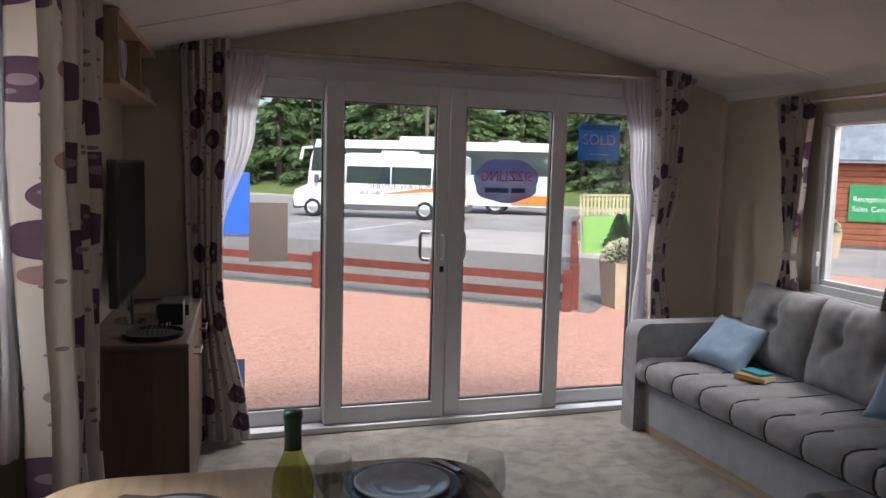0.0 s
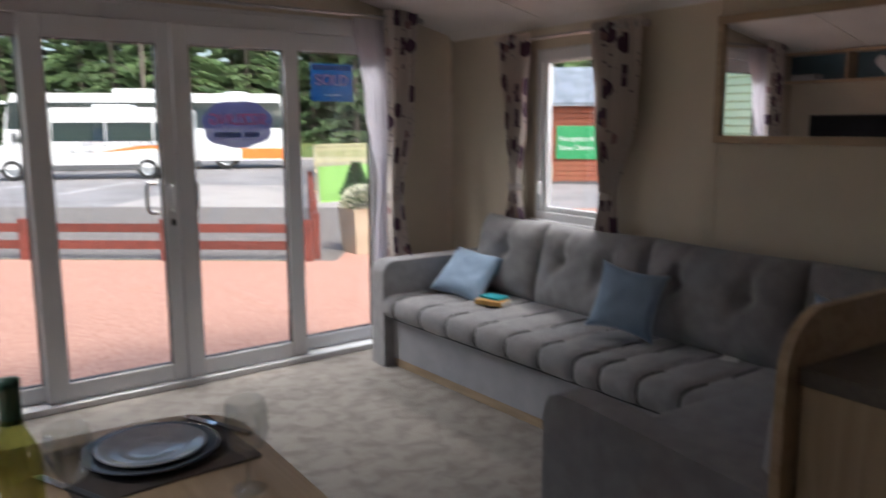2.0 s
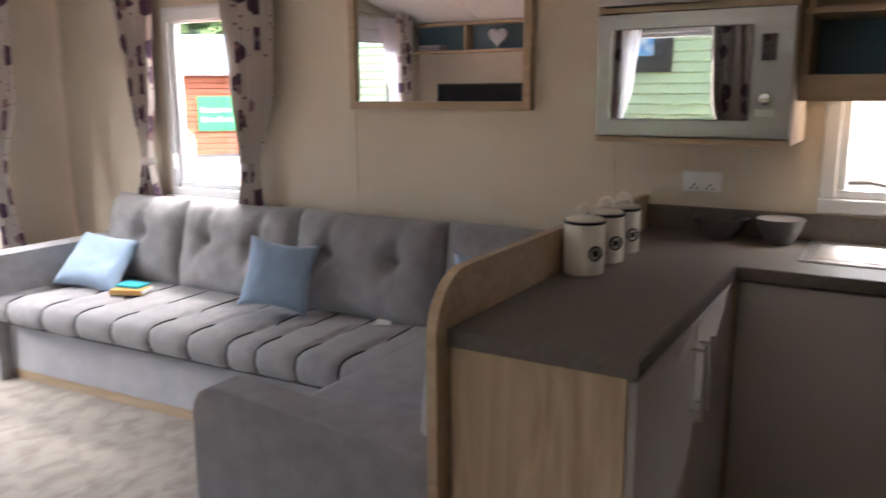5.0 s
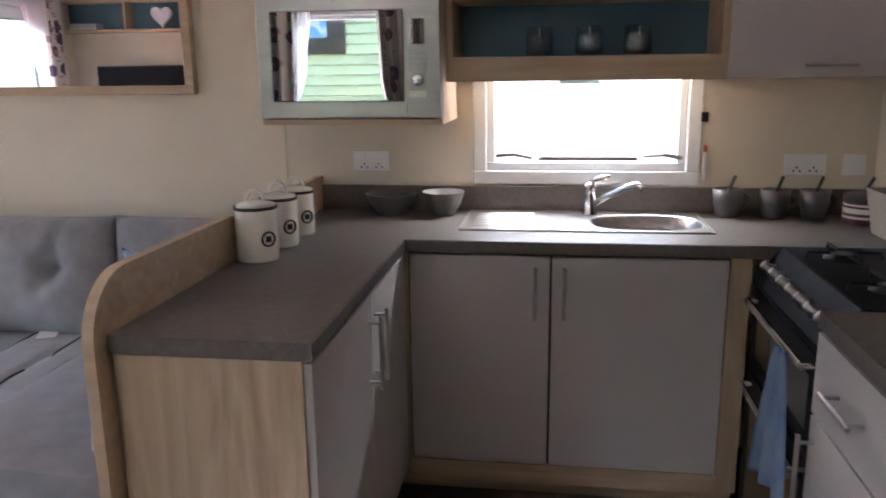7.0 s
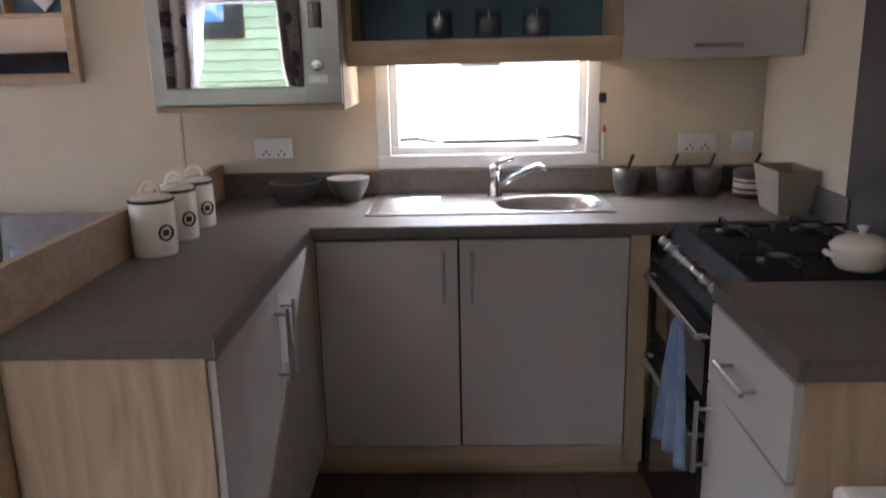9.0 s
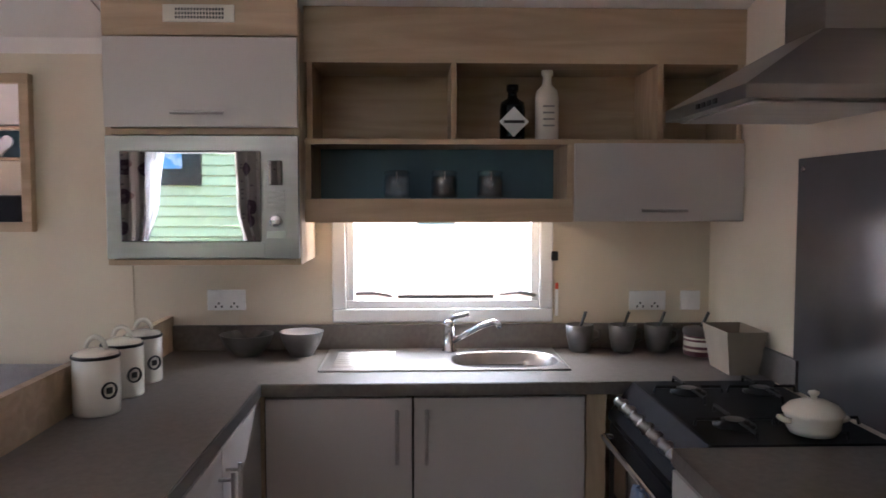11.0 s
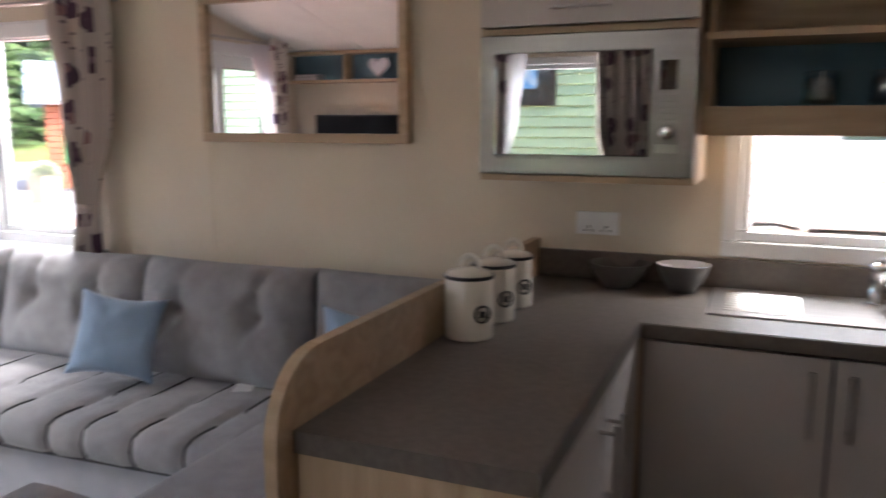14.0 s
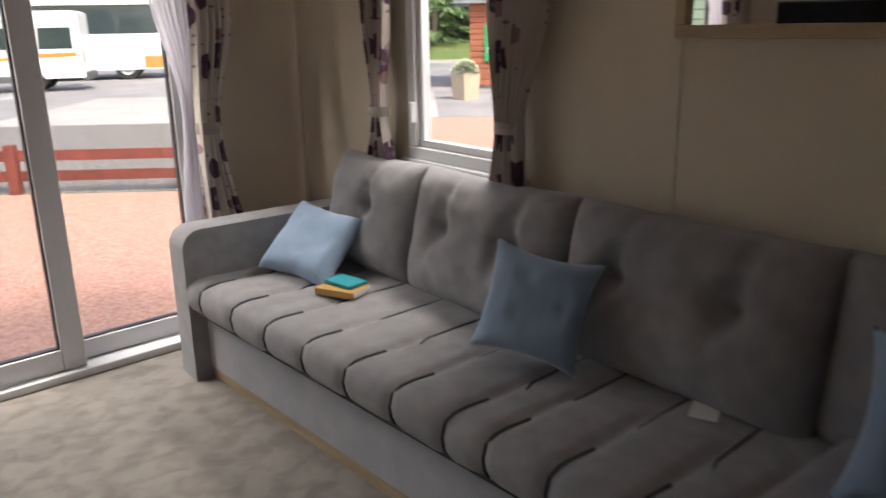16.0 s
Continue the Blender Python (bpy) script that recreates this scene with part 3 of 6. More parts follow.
np_ = pole("curtain_pole", "x", -1.90, 1.22, 3.835, 2.085, "steel curtain pole over the patio doors")
for x in (-1.88, 1.19):
    part("bracket", box((x - 0.012, 3.835, 2.07), (x + 0.012, YN, 2.10), 0.003), STEEL, np_)
end_drapes = []
c = thing("curtain", (-1.7, 3.82, 0.02), "cream eyelet curtain with plum flower discs beside the patio doors", "curtain", "patio curtains")
curtain("drape", [(2.13, -1.85, -1.60), (1.2, -1.83, -1.635), (0.9, -1.82, -1.64), (0.02, -1.86, -1.50)], "x", 3.82, 6, c, CURTAIN, width=0.42, shift=0.3)
eyelets("x", 3.835, 2.085, -1.85, -1.60, 6, c)
end_drapes.append(c)
c = thing("curtain", (1.05, 3.82, 0.02), "cream tied-back curtain with plum flower discs beside the sofa", "curtain", "patio curtains")
curtain("drape", [(2.13, 0.93, 1.15), (1.45, 0.95, 1.12), (1.0, 0.93, 1.03), (0.02, 0.90, 1.22)], "x", 3.80, 5, c, CURTAIN, width=0.40, shift=1.7)
part("tieback", posed(lathe([(0.058, -0.025), (0.062, 0), (0.058, 0.025)], n=24), Matrix.Translation((0.985, 3.805, 0.98)) @ Matrix.Diagonal((0.95, 0.7, 1, 1))), TIE, c)
eyelets("x", 3.835, 2.085, 0.93, 1.15, 5, c)
end_drapes.append(c)
v = thing("voile", (-1.55, 3.86, 0.9), "sheer white voile panel drawn to the side", "voile", "patio voiles")
curtain("sheer", [(2.07, -1.66, -1.40), (1.7, -1.68, -1.47), (1.1, -1.72, -1.64), (0.05, -1.74, -1.62)], "x", 3.855, 7, v, SHEER, amp=0.012, width=0.8)
end_drapes.append(v)
v = thing("voile", (0.85, 3.86, 0.0), "sheer white voile panel drawn to the side", "voile", "patio voiles")
curtain("sheer", [(2.07, 0.72, 0.98), (1.6, 0.80, 0.98), (1.05, 0.90, 0.97), (0.6, 0.86, 0.97), (0.04, 0.83, 0.97)], "x", 3.85, 7, v, SHEER, amp=0.012, width=0.8)
end_drapes.append(v)

# the patio end stands a little out of square with the long walls
SKEW = Matrix.Translation((1.165, 3.95, 0)) @ pose(0, 0, 0, 0, 0, 3.6) @ Matrix.Translation((-1.2, -3.95, 0))
for ob in [bpy.data.objects["wall_north"], bpy.data.objects["baseboard"], patio, sold, bub, note, leaflet, np_, *end_drapes]:
    ob.matrix_basis = SKEW @ Matrix.Translation(ob.location)

pole("curtain_pole", "y", 2.17, 3.34, 1.43, 1.915, "steel curtain pole over the sofa window")
for rows, n, s in (([(1.95, 3.32, 3.03), (1.5, 3.26, 3.06), (1.07, 3.19, 3.11), (0.83, 3.24, 3.06)], 6, 2.6), ([(1.95, 2.53, 2.19), (1.5, 2.50, 2.20), (1.05, 2.45, 2.33), (0.815, 2.48, 2.31)], 7, 3.9)):
    c = thing("curtain", (1.43, rows[0][1], 0.82), "short cream tied-back curtain with plum flower discs at the sofa window", "curtain", "sofa window curtains")
    curtain("drape", rows, "y", 1.425, n, c, CURTAIN, amp=0.024, width=0.46, shift=s)
    ty = (rows[2][1] + rows[2][2]) / 2
    part("tieback", posed(lathe([(0.05, -0.02), (0.053, 0), (0.05, 0.02)], n=24), Matrix.Translation((1.425, ty, 1.06)) @ Matrix.Diagonal((0.8, 0.95, 1, 1))), TIE, c)
    eyelets("y", 1.43, 1.915, rows[0][1], rows[0][2], 5, c)
pole("curtain_pole", "y", 0.30, 2.05, -2.06, 1.95, "steel curtain pole over the dining window")
for rows, s in (([(1.99, 2.06, 1.44), (1.4, 2.05, 1.45), (0.95, 1.98, 1.50), (0.46, 2.06, 1.44)], 5.1), ([(1.99, 0.82, 0.36), (1.4, 0.80, 0.36), (0.95, 0.70, 0.42), (0.55, 0.74, 0.36)], 6.3)):
    c = thing("curtain", (-2.06, rows[0][1], 0.55), "cream curtain with plum flower discs at the dining window", "curtain", "dining window curtains")
    curtain("drape", rows, "y", -2.03, 6, c, CURTAIN_SHADED, amp=0.05, width=0.75, shift=s)
    eyelets("y", -2.06, 1.95, rows[0][1], rows[0][2], 6, c)
v = thing("voile", (-2.115, 1.5, 0.9), "sheer white voile gathered at the dining window", "voile", "dining window voiles")
curtain("sheer", [(1.93, 1.66, 1.32), (1.5, 1.65, 1.37), (1.0, 1.62, 1.50), (0.75, 1.64, 1.46)], "y", -2.115, 7, v, SHEER, amp=0.010, width=0.8)

# ---------------- sofa ----------------
def front(y):
    return 0.675 + (3.42 - y) * 0.055


def slab(outline, z0, z1, bev, bm=None):
    return prism(outline, "z", z0, z1, bm, bev)


sofa = thing("corner_sofa", (1.0, 2.2, 0.0), "grey upholstered corner sofa with buttoned back cushions", "sofa")
part("base", slab([(front(3.42) + 0.05, 3.42), (XE - 0.01, 3.42), (XE - 0.01, 0.48), (0.10, 0.48), (0.10, 1.20), (front(1.2) + 0.05, 1.20)], 0.05, 0.30, 0.004), SOFA_B, sofa, "pale grey cloth base panel")
part("plinth", slab([(front(3.42) + 0.055, 3.42), (XE - 0.02, 3.42), (XE - 0.02, 0.5), (0.12, 0.5), (0.12, 1.19), (front(1.2) + 0.055, 1.19)], 0.0, 0.05, 0.002), OAK_H, sofa, "oak plinth strip")


def arm_panel(bm_axis, a, b, outline):
    return prism(outline, bm_axis, a, b, bev=0.028)


def rounded(u0, u1, v0, v1, r, n=7):
    pts = [(u0, v0), (u1, v0), (u1, v1)]
    pts += [(u0 + r - r * math.sin(math.pi / 2 * k / n), v1 - r + r * math.cos(math.pi / 2 * k / n)) for k in range(n + 1)]
    return pts


part("arm", prism(rounded(0.655, XE - 0.01, 0.0, 0.635, 0.08), "y", 3.42, 3.565, bev=0.025), SOFA, sofa, smooth=False)
part("arm", prism([(u, v) for u, v in [(0.48, 0.0), (1.275, 0.0), (1.275, 0.52), (1.268, 0.56), (1.245, 0.595), (1.21, 0.612), (1.15, 0.614), (0.98, 0.605), (0.78, 0.592), (0.48, 0.575)]], "x", 0.02, 0.135, bev=0.02), SOFA, sofa)

# seat with stitched channels
def seat_mesh(y0, y1, xf, xb, zt, lines):
    bm = bmesh.new()
    ny = max(8, int(abs(y1 - y0) / 0.012))
    prof = [(0.0, -0.125), (-0.018, -0.10), (-0.024, -0.06), (-0.012, -0.022), (0.02, -0.004), (0.07, 0.004)] + [(0.07 + 0.045 * k, 0.004) for k in range(1, 17)]
    grid = []
    for j in range(ny + 1):
        y = y0 + (y1 - y0) * j / ny
        near = min(abs(y - l) for l in lines)
        row = []
        for s, (dx, dz) in enumerate(prof):
            x = min(xf(y) + dx, xb)
            deep = 0.013 * math.exp(-(near / 0.022) ** 2) * (1 if dx < 0.36 else 0.35)
            bulge = 0.009 * noise.noise(Vector((x * 5, y * 5, 2)))
            row.append(bm.verts.new((x + (deep if s < 5 else 0), y, zt + dz - (deep if s >= 4 else 0) + bulge)))
        grid.append(row)
    for a, b in zip(grid, grid[1:]):
        for k in range(len(prof) - 1):
            bm.faces.new((a[k], a[k + 1], b[k + 1], b[k]))
    return bm


LINES = [3.33, 3.07, 2.83, 2.59, 2.355, 2.13, 1.91, 1.76, 1.56, 1.355, 1.20]
seat = part("seat", seat_mesh(3.42, 1.19, front, 1.42, 0.432, LINES), SOFA, sofa, smooth=True)
for k, y in enumerate(LINES):
    f = front(y)
    z = 0.428
    part("piping", tube([(f + 0.004, y, 0.312), (f - 0.009, y, 0.335), (f - 0.014, y, 0.37), (f - 0.002, y, 0.408), (f + 0.03, y, z - 0.005), (f + 0.07, y - 0.004, z + 0.001), (f + 0.14, y - 0.008, z + 0.001)], 0.0042, 6), PIPING, seat)
    part("piping", tube([(f + 0.25, y - 0.04, z + 0.003), (f + 0.29, y - 0.022, z + 0.006), (f + 0.42, y - 0.012, z + 0.006), (f + 0.58, y - 0.006, z + 0.006)], 0.0034, 6), PIPING, seat)
part("piping", tube([(front(y) + 0.002, y, 0.306) for y in (3.42, 2.4, 1.2)], 0.005, 6), PIPING, seat)
ret = box((0.137, 0.50, 0.302), (1.44, 1.192, 0.487), 0.075, seg=6)
part("return_seat", ret, SOFA, sofa, "grey return seat behind the worktop end", smooth=True)
BACKS = [(3.40, 2.825), (2.82, 2.055), (2.05, 1.255)]
for k, (a, b) in enumerate(BACKS):
    w = a - b
    tufts = [(-0.16 * w / 0.7, 0.03, 0.085, 0.05), (0.16 * w / 0.7, 0.03, 0.085, 0.05)] if k else [(0.02, 0.03, 0.085, 0.05)]
    tufts += [(t[0] + dx, t[1] + dz, deep, 0.028) for t in tufts for dx, dz, deep in ((0.012, 0.075, 0.026), (0.025, 0.13, 0.018), (0.035, 0.18, 0.014), (-0.03, -0.07, 0.018), (-0.05, -0.12, 0.012))]
    m = Matrix.Translation((1.385, (a + b) / 2, 0.645)) @ pose(0, 0, 0, 0, 0, -90) @ pose(0, 0, 0, -14)
    part("back_cushion", posed(pillow(w + 0.03, 0.48, 0.25, 0.03, 48, 3 + k, tufts), m), SOFA, sofa, smooth=True)
m = Matrix.Translation((1.40, 0.86, 0.65)) @ pose(0, 0, 0, 0, 0, -90) @ pose(0, 0, 0, -8)
part("back_cushion", posed(pillow(0.80, 0.47, 0.15, 0.02, 20, 8), m), SOFA, sofa, smooth=True)
m = Matrix.Translation((0.62, 0.555, 0.64)) @ pose(0, 0, 0, 0, 0, 180) @ pose(0, 0, 0, -6)
part("back_cushion", posed(pillow(1.02, 0.42, 0.13, 0.02, 20, 9), m), PALE, sofa, "pale grey back cushion", smooth=True)


def scatter_cushion(m, seed, label, size=0.355):
    c = part("scatter_cushion", posed(pillow(size, size, 0.135, 0.16, 26, seed, [(0.08, 0.02, 0.012, 0.05)]), m), BLUE, smooth=True)
    return tagged(c, label, "cushion", "blue scatter cushions")


scatter_cushion(Matrix.Translation((1.11, 3.20, 0.55)) @ pose(0, 0, 0, 0, 0, -62) @ pose(0, 0, 0, -48, 0, 0) @ pose(0, 0, 0, 0, 12, 0), 21, "powder blue cushion slumped against the sofa arm")
scatter_cushion(Matrix.Translation((1.13, 1.96, 0.62)) @ pose(0, 0, 0, 0, 0, -62) @ pose(0, 0, 0, -20, 0, 0) @ pose(0, 0, 0, 0, 9, 0), 22, "powder blue cushion propped on the seat middle", 0.33)
scatter_cushion(Matrix.Translation((1.175, 0.915, 0.628)) @ pose(0, 0, 0, 0, 0, -62) @ pose(0, 0, 0, -26, 0, 0) @ pose(0, 0, 0, 0, 9, 0), 23, "powder blue cushion in the sofa corner")
bk = thing("book", (1.02, 2.83, 0.44), "ochre paperback lying on the sofa seat", "book", "books on the sofa")
part("cover", posed(box((-0.055, -0.085, 0), (0.055, 0.085, 0.026), 0.002), Matrix.Translation((1.04, 2.87, 0.443)) @ pose(0, 0, 0, 0, 0, 24)), BOOK_O, bk)
part("pages", posed(box((-0.05, -0.087, 0.004), (0.057, 0.087, 0.022), 0.001), Matrix.Translation((1.04, 2.87, 0.443)) @ pose(0, 0, 0, 0, 0, 24)), PAPER, bk)
tagged(part("booklet", posed(box((-0.045, -0.07, 0), (0.045, 0.07, 0.012), 0.001), Matrix.Translation((1.065, 2.885, 0.471)) @ pose(0, 0, 0, 0, 0, 10)), BOOK_T), "teal booklet on top of the ochre book", "book", "books on the sofa")
tagged(part("paper_label", posed(box((-0.05, -0.035, 0), (0.05, 0.035, 0.002)), Matrix.Translation((1.25, 1.475, 0.444)) @ pose(0, 0, 0, 0, 0, 25)), PAPER), "small white card lying on the sofa seat", "card")

# ---------------- mirror ----------------
mir = thing("wall_mirror", (XE, 1.35, 1.35), "oak framed rectangular wall mirror", "mirror")
MY0, MY1, MZ0, MZ1 = 0.90, 1.795, 1.345, 1.905
part("glass", box((1.487, MY0 + 0.03, MZ0 + 0.03), (1.493, MY1 - 0.03, MZ1 - 0.03)), MIRROR, mir)
part("backing", box((1.494, MY0 + 0.01, MZ0 + 0.01), (XE, MY1 - 0.01, MZ1 - 0.01)), DARK, mir)
for lo, hi in (((MY0, MZ0), (MY1, MZ0 + 0.035)), ((MY0, MZ1 - 0.035), (MY1, MZ1)), ((MY0, MZ0 + 0.035), (MY0 + 0.035, MZ1 - 0.035)), ((MY1 - 0.035, MZ0 + 0.035), (MY1, MZ1 - 0.035))):
    part("frame_rail", box((1.470, *lo), (XE, *hi), 0.003), OAK_H, mir)

# ---------------- kitchen ----------------
def bar_handle(p, q, out, parent, r=0.0055):
    """A steel bar from p to q, held off by two posts along out."""
    p, q, out = Vector(p), Vector(q), Vector(out)
    d = (q - p).normalized() * 0.018
    h = part("handle", tube([p + out - d, q + out + d], r), STEEL, parent, "brushed steel bar handle")
    for e in (p, q):
        part("handle_post", tube([e, e + out], r * 0.8), STEEL, h)


HZ = 0.91
pen = thing("base_cabinet", (0.5, 0.2, 0.0), "oak ended base cabinet with two light grey doors", "cabinet", "kitchen base cabinets")
part("end_panel", box((0.004, 0.018, 0.0), (0.022, 0.415, 0.87), 0.001), OAK, pen, "pale oak end panel")
part("body", box((0.022, 0.02, 0.12), (0.97, 0.415, 0.868)), DOOR, pen)
part("plinth", box((0.03, 0.05, 0.0), (1.02, 0.40, 0.12), 0.001), OAK_H, pen)
for x0, x1, hx in ((0.012, 0.495, 0.462), (0.499, 0.955, 0.532)):
    d = part("door", box((x0, 0.0, 0.14), (x1, 0.018, 0.862), 0.0015), DOOR, pen)
    bar_handle((hx, 0.0, 0.64), (hx, 0.0, 0.80), (0, -0.034, 0), d)
sinkcab = thing("base_cabinet", (1.2, -0.5, 0.0), "light grey double-door sink cabinet with oak fillers", "cabinet", "kitchen base cabinets")
# body coloured dark so that the gaps round the doors read as shadow
part("body", box((0.9945, -1.03, 0.15), (1.505, 0.018, 0.868)), DARK, sinkcab)
part("plinth", box((1.082, -1.06, 0.0), (1.10, 0.05, 0.15), 0.001), OAK_H, sinkcab)
part("filler", box((0.976, -0.006, 0.10), (0.994, 0.017, 0.868), 0.001), OAK, sinkcab)
part("filler", box((0.976, -1.046, 0.10), (0.994, -0.984, 0.868), 0.001), OAK, sinkcab)
part("bottom_rail", box((0.978, -0.984, 0.09), (0.994, -0.006, 0.158), 0.001), OAK_H, sinkcab)
for y0, y1, hy in ((-0.4515, -0.012, -0.408), (-0.980, -0.4585, -0.496)):
    d = part("door", box((0.972, y0, 0.163), (0.99, y1, 0.861), 0.0015), DOOR, sinkcab)
    bar_handle((0.972, hy, 0.685), (0.972, hy, 0.815), (-0.034, 0, 0), d)
drawcab = thing("base_cabinet", (0.1, -1.3, 0.0), "narrow light grey drawer cabinet with an oak end", "cabinet", "kitchen base cabinets")
part("end_panel", box((-0.128, YS + 0.01, 0.0), (-0.108, -1.05, 0.87), 0.001), OAK, drawcab, "pale oak end panel")
part("body", box((-0.108, YS + 0.01, 0.12), (0.325, -1.052, 0.868)), DARK, drawcab)
part("plinth", box((-0.10, YS + 0.02, 0.0), (0.325, -1.09, 0.12), 0.001), OAK_H, drawcab)
d = part("drawer", box((-0.124, -1.05, 0.678), (0.322, -1.032, 0.862), 0.0015), DOOR, drawcab)
bar_handle((0.04, -1.032, 0.775), (0.17, -1.032, 0.775), (0, 0.034, 0), d)
d = part("door", box((-0.124, -1.05, 0.14), (0.322, -1.032, 0.671), 0.0015), DOOR, drawcab)
bar_handle((0.285, -1.032, 0.48), (0.285, -1.032, 0.62), (0, 0.034, 0), d)

wt = thing("worktop", (0.9, -0.3, 0.87), "dark grey laminate worktop round three sides", "worktop")
part("top", slab([(0.0, 0.0), (0.0, 0.42), (XE - 0.002, 0.42), (XE - 0.002, 0.0), (0.957, 0.0)], 0.871, HZ, 0.004), TOP, wt)
SK = (1.115, 1.475, -0.965, -0.15)
part("top", slab([(0.957, 0.0), (XE - 0.002, 0.0), (XE - 0.002, SK[3]), (0.957, SK[3])], 0.871, HZ, 0.0), TOP, wt)
part("top", box((0.957, SK[2], 0.871), (SK[0] + 0.02, SK[3], HZ)), TOP, wt)
part("top", box((SK[1] - 0.02, SK[2], 0.871), (XE - 0.002, SK[3], HZ)), TOP, wt)
part("top", box((0.957, YS + 0.002, 0.871), (XE - 0.002, SK[2], HZ)), TOP, wt)
part("top", slab([(-0.135, YS + 0.002), (-0.135, -1.031), (0.322, -1.031), (0.322, YS + 0.002)], 0.871, HZ, 0.004), TOP, wt)
part("edge_strip", box((0.96, -0.004, 0.874), (0.0, -0.001, 0.908)), STEEL_D, wt)
part("edge_strip", box((0.952, -1.028, 0.874), (0.957, -0.002, 0.908)), TOP, wt)
part("upstand", box((XE - 0.022, YS + 0.002, HZ + 0.001), (XE - 0.002, 0.42, HZ + 0.092), 0.002), TOP, wt)
part("upstand", box((0.80, YS + 0.002, HZ + 0.001), (XE - 0.022, YS + 0.018, HZ + 0.092), 0.002), TOP, wt)
part("upstand", box((-0.135, YS + 0.002, HZ + 0.001), (0.17, YS + 0.018, HZ + 0.092), 0.002), TOP, wt)
r = 0.14
prof = [(-0.045, 0.0), (XE - 0.002, 0.0), (XE - 0.002, 1.035)] + [(-0.045 + r - r * math.sin(math.pi / 2 * k / 10), 1.035 - r + r * math.cos(math.pi / 2 * k / 10)) for k in range(11)]
tagged(part("divider_board", prism(prof, "y", 0.422, 0.447, bev=0.002), OAK_H), "oak divider board with a rounded corner between sofa and worktop", "divider", kind="structure")

# sink
sink = thing("kitchen_sink", (1.3, -0.55, 0.91), "stainless steel inset sink with a drainer", "sink")
bm = bmesh.new()
cx, cy, ax, ay = 1.285, -0.768, 0.135, 0.178
x0, x1, y0, y1 = SK
N = 48
oval = [(cx + ax * math.copysign(abs(math.cos(2 * math.pi * k / N)) ** 0.75, math.cos(2 * math.pi * k / N)), cy + ay * math.copysign(abs(math.sin(2 * math.pi * k / N)) ** 0.75, math.sin(2 * math.pi * k / N))) for k in range(N)]
rim = []
for x, y in oval:
    dx, dy = x - cx, y - cy
    bx = (x1 - cx) if dx > 0 else (cx - x0)
    by = (y1 - cy) if dy > 0 else (cy - y0)
    s = min(bx / max(abs(dx), 1e-6), (by if dy < 0 else 0.21) / max(abs(dy), 1e-6))
    rim.append((cx + dx * s, cy + dy * s))
def ring_of(pts, z, sc=1.0):
    return [bm.verts.new((cx + (x - cx) * sc, cy + (y - cy) * sc, z)) for x, y in pts]
rings = [ring_of(rim, HZ + 0.003), ring_of(oval, HZ + 0.0045, 1.05), ring_of(oval, HZ + 0.001), ring_of(oval, HZ - 0.06, 0.96), ring_of(oval, HZ - 0.125, 0.88), ring_of(oval, HZ - 0.14, 0.6)]
for a, b in zip(rings, rings[1:]):
    for k in range(N):
        bm.faces.new((a[k], a[(k + 1) % N], b[(k + 1) % N], b[k]))
bm.faces.new(rings[-1])
part("bowl", bm, STEEL, sink, smooth=True)
part("drainer", box((x0, cy + 0.209, HZ - 0.004), (x1, y1, HZ + 0.003), 0.0015), STEEL, sink)
for k in range(9):
    x = x0 + 0.06 + k * 0.030
    part("drainer_rib", tube([(x, -0.19, HZ + 0.003), (x, -0.39, HZ + 0.003)], 0.0042, 8), STEEL, sink)
for lo, hi in (((x0, y0), (x1, y0 + 0.008)), ((x0, y1 - 0.008), (x1, y1)), ((x0, y0 + 0.008), (x0 + 0.008, y1 - 0.008)), ((x1 - 0.008, y0 + 0.008), (x1, y1 - 0.008))):
    part("rim", box((lo[0], lo[1], HZ), (hi[0], hi[1], HZ + 0.0065), 0.002), STEEL, sink)
part("waste", lathe([(0, 0.001), (0.035, 0.001), (0.038, 0.004), (0.02, 0.006), (0, 0.003)], (cx, cy, HZ - 0.14)), CHROME, sink)
tap = thing("mixer_tap", (1.42, -0.585, 0.913), "chrome lever mixer tap", "tap")
part("body", lathe([(0.026, 0), (0.028, 0.006), (0.023, 0.012), (0.022, 0.09), (0.024, 0.10), (0.02, 0.115), (0, 0.12)], (1.42, -0.585, HZ + 0.003)), CHROME, tap, smooth=True)
part("spout", tube([(1.41, -0.60, 0.955), (1.38, -0.65, 0.99), (1.345, -0.70, 1.022), (1.325, -0.735, 1.036), (1.318, -0.75, 1.03), (1.316, -0.755, 1.015)], 0.011, 12), CHROME, tap, smooth=True)
part("lever", tube([(1.42, -0.585, 1.03), (1.405, -0.61, 1.045), (1.385, -0.65, 1.055)], 0.009, 10), CHROME, tap, smooth=True)

# microwave column and wall units
mwc = thing("wall_cabinet", (1.3, 0.2, 1.25), "oak wall cabinet with a grey door over the microwave bay", "cabinet", "kitchen wall cabinets")
Y0, Y1, XF = -0.10, 0.507, 1.137
part("side_panel", box((XF + 0.005, Y0, 1.252), (XE - 0.001, Y0 + 0.018, 2.06), 0.001), OAK, mwc)
part("side_panel", box((XF + 0.005, Y1 - 0.018, 1.252), (XE - 0.001, Y1, 2.06), 0.001), OAK, mwc)
part("bottom_panel", box((XF + 0.002, Y0 + 0.018, 1.252), (XE - 0.001, Y1 - 0.018, 1.27), 0.001), OAK_H, mwc)
part("shelf", box((XF + 0.002, Y0 + 0.018, 1.664), (XE - 0.001, Y1 - 0.018, 1.682), 0.001), OAK_H, mwc)
part("back_panel", box((XE - 0.012, Y0 + 0.018, 1.27), (XE - 0.001, Y1 - 0.018, 2.06)), OAK, mwc)
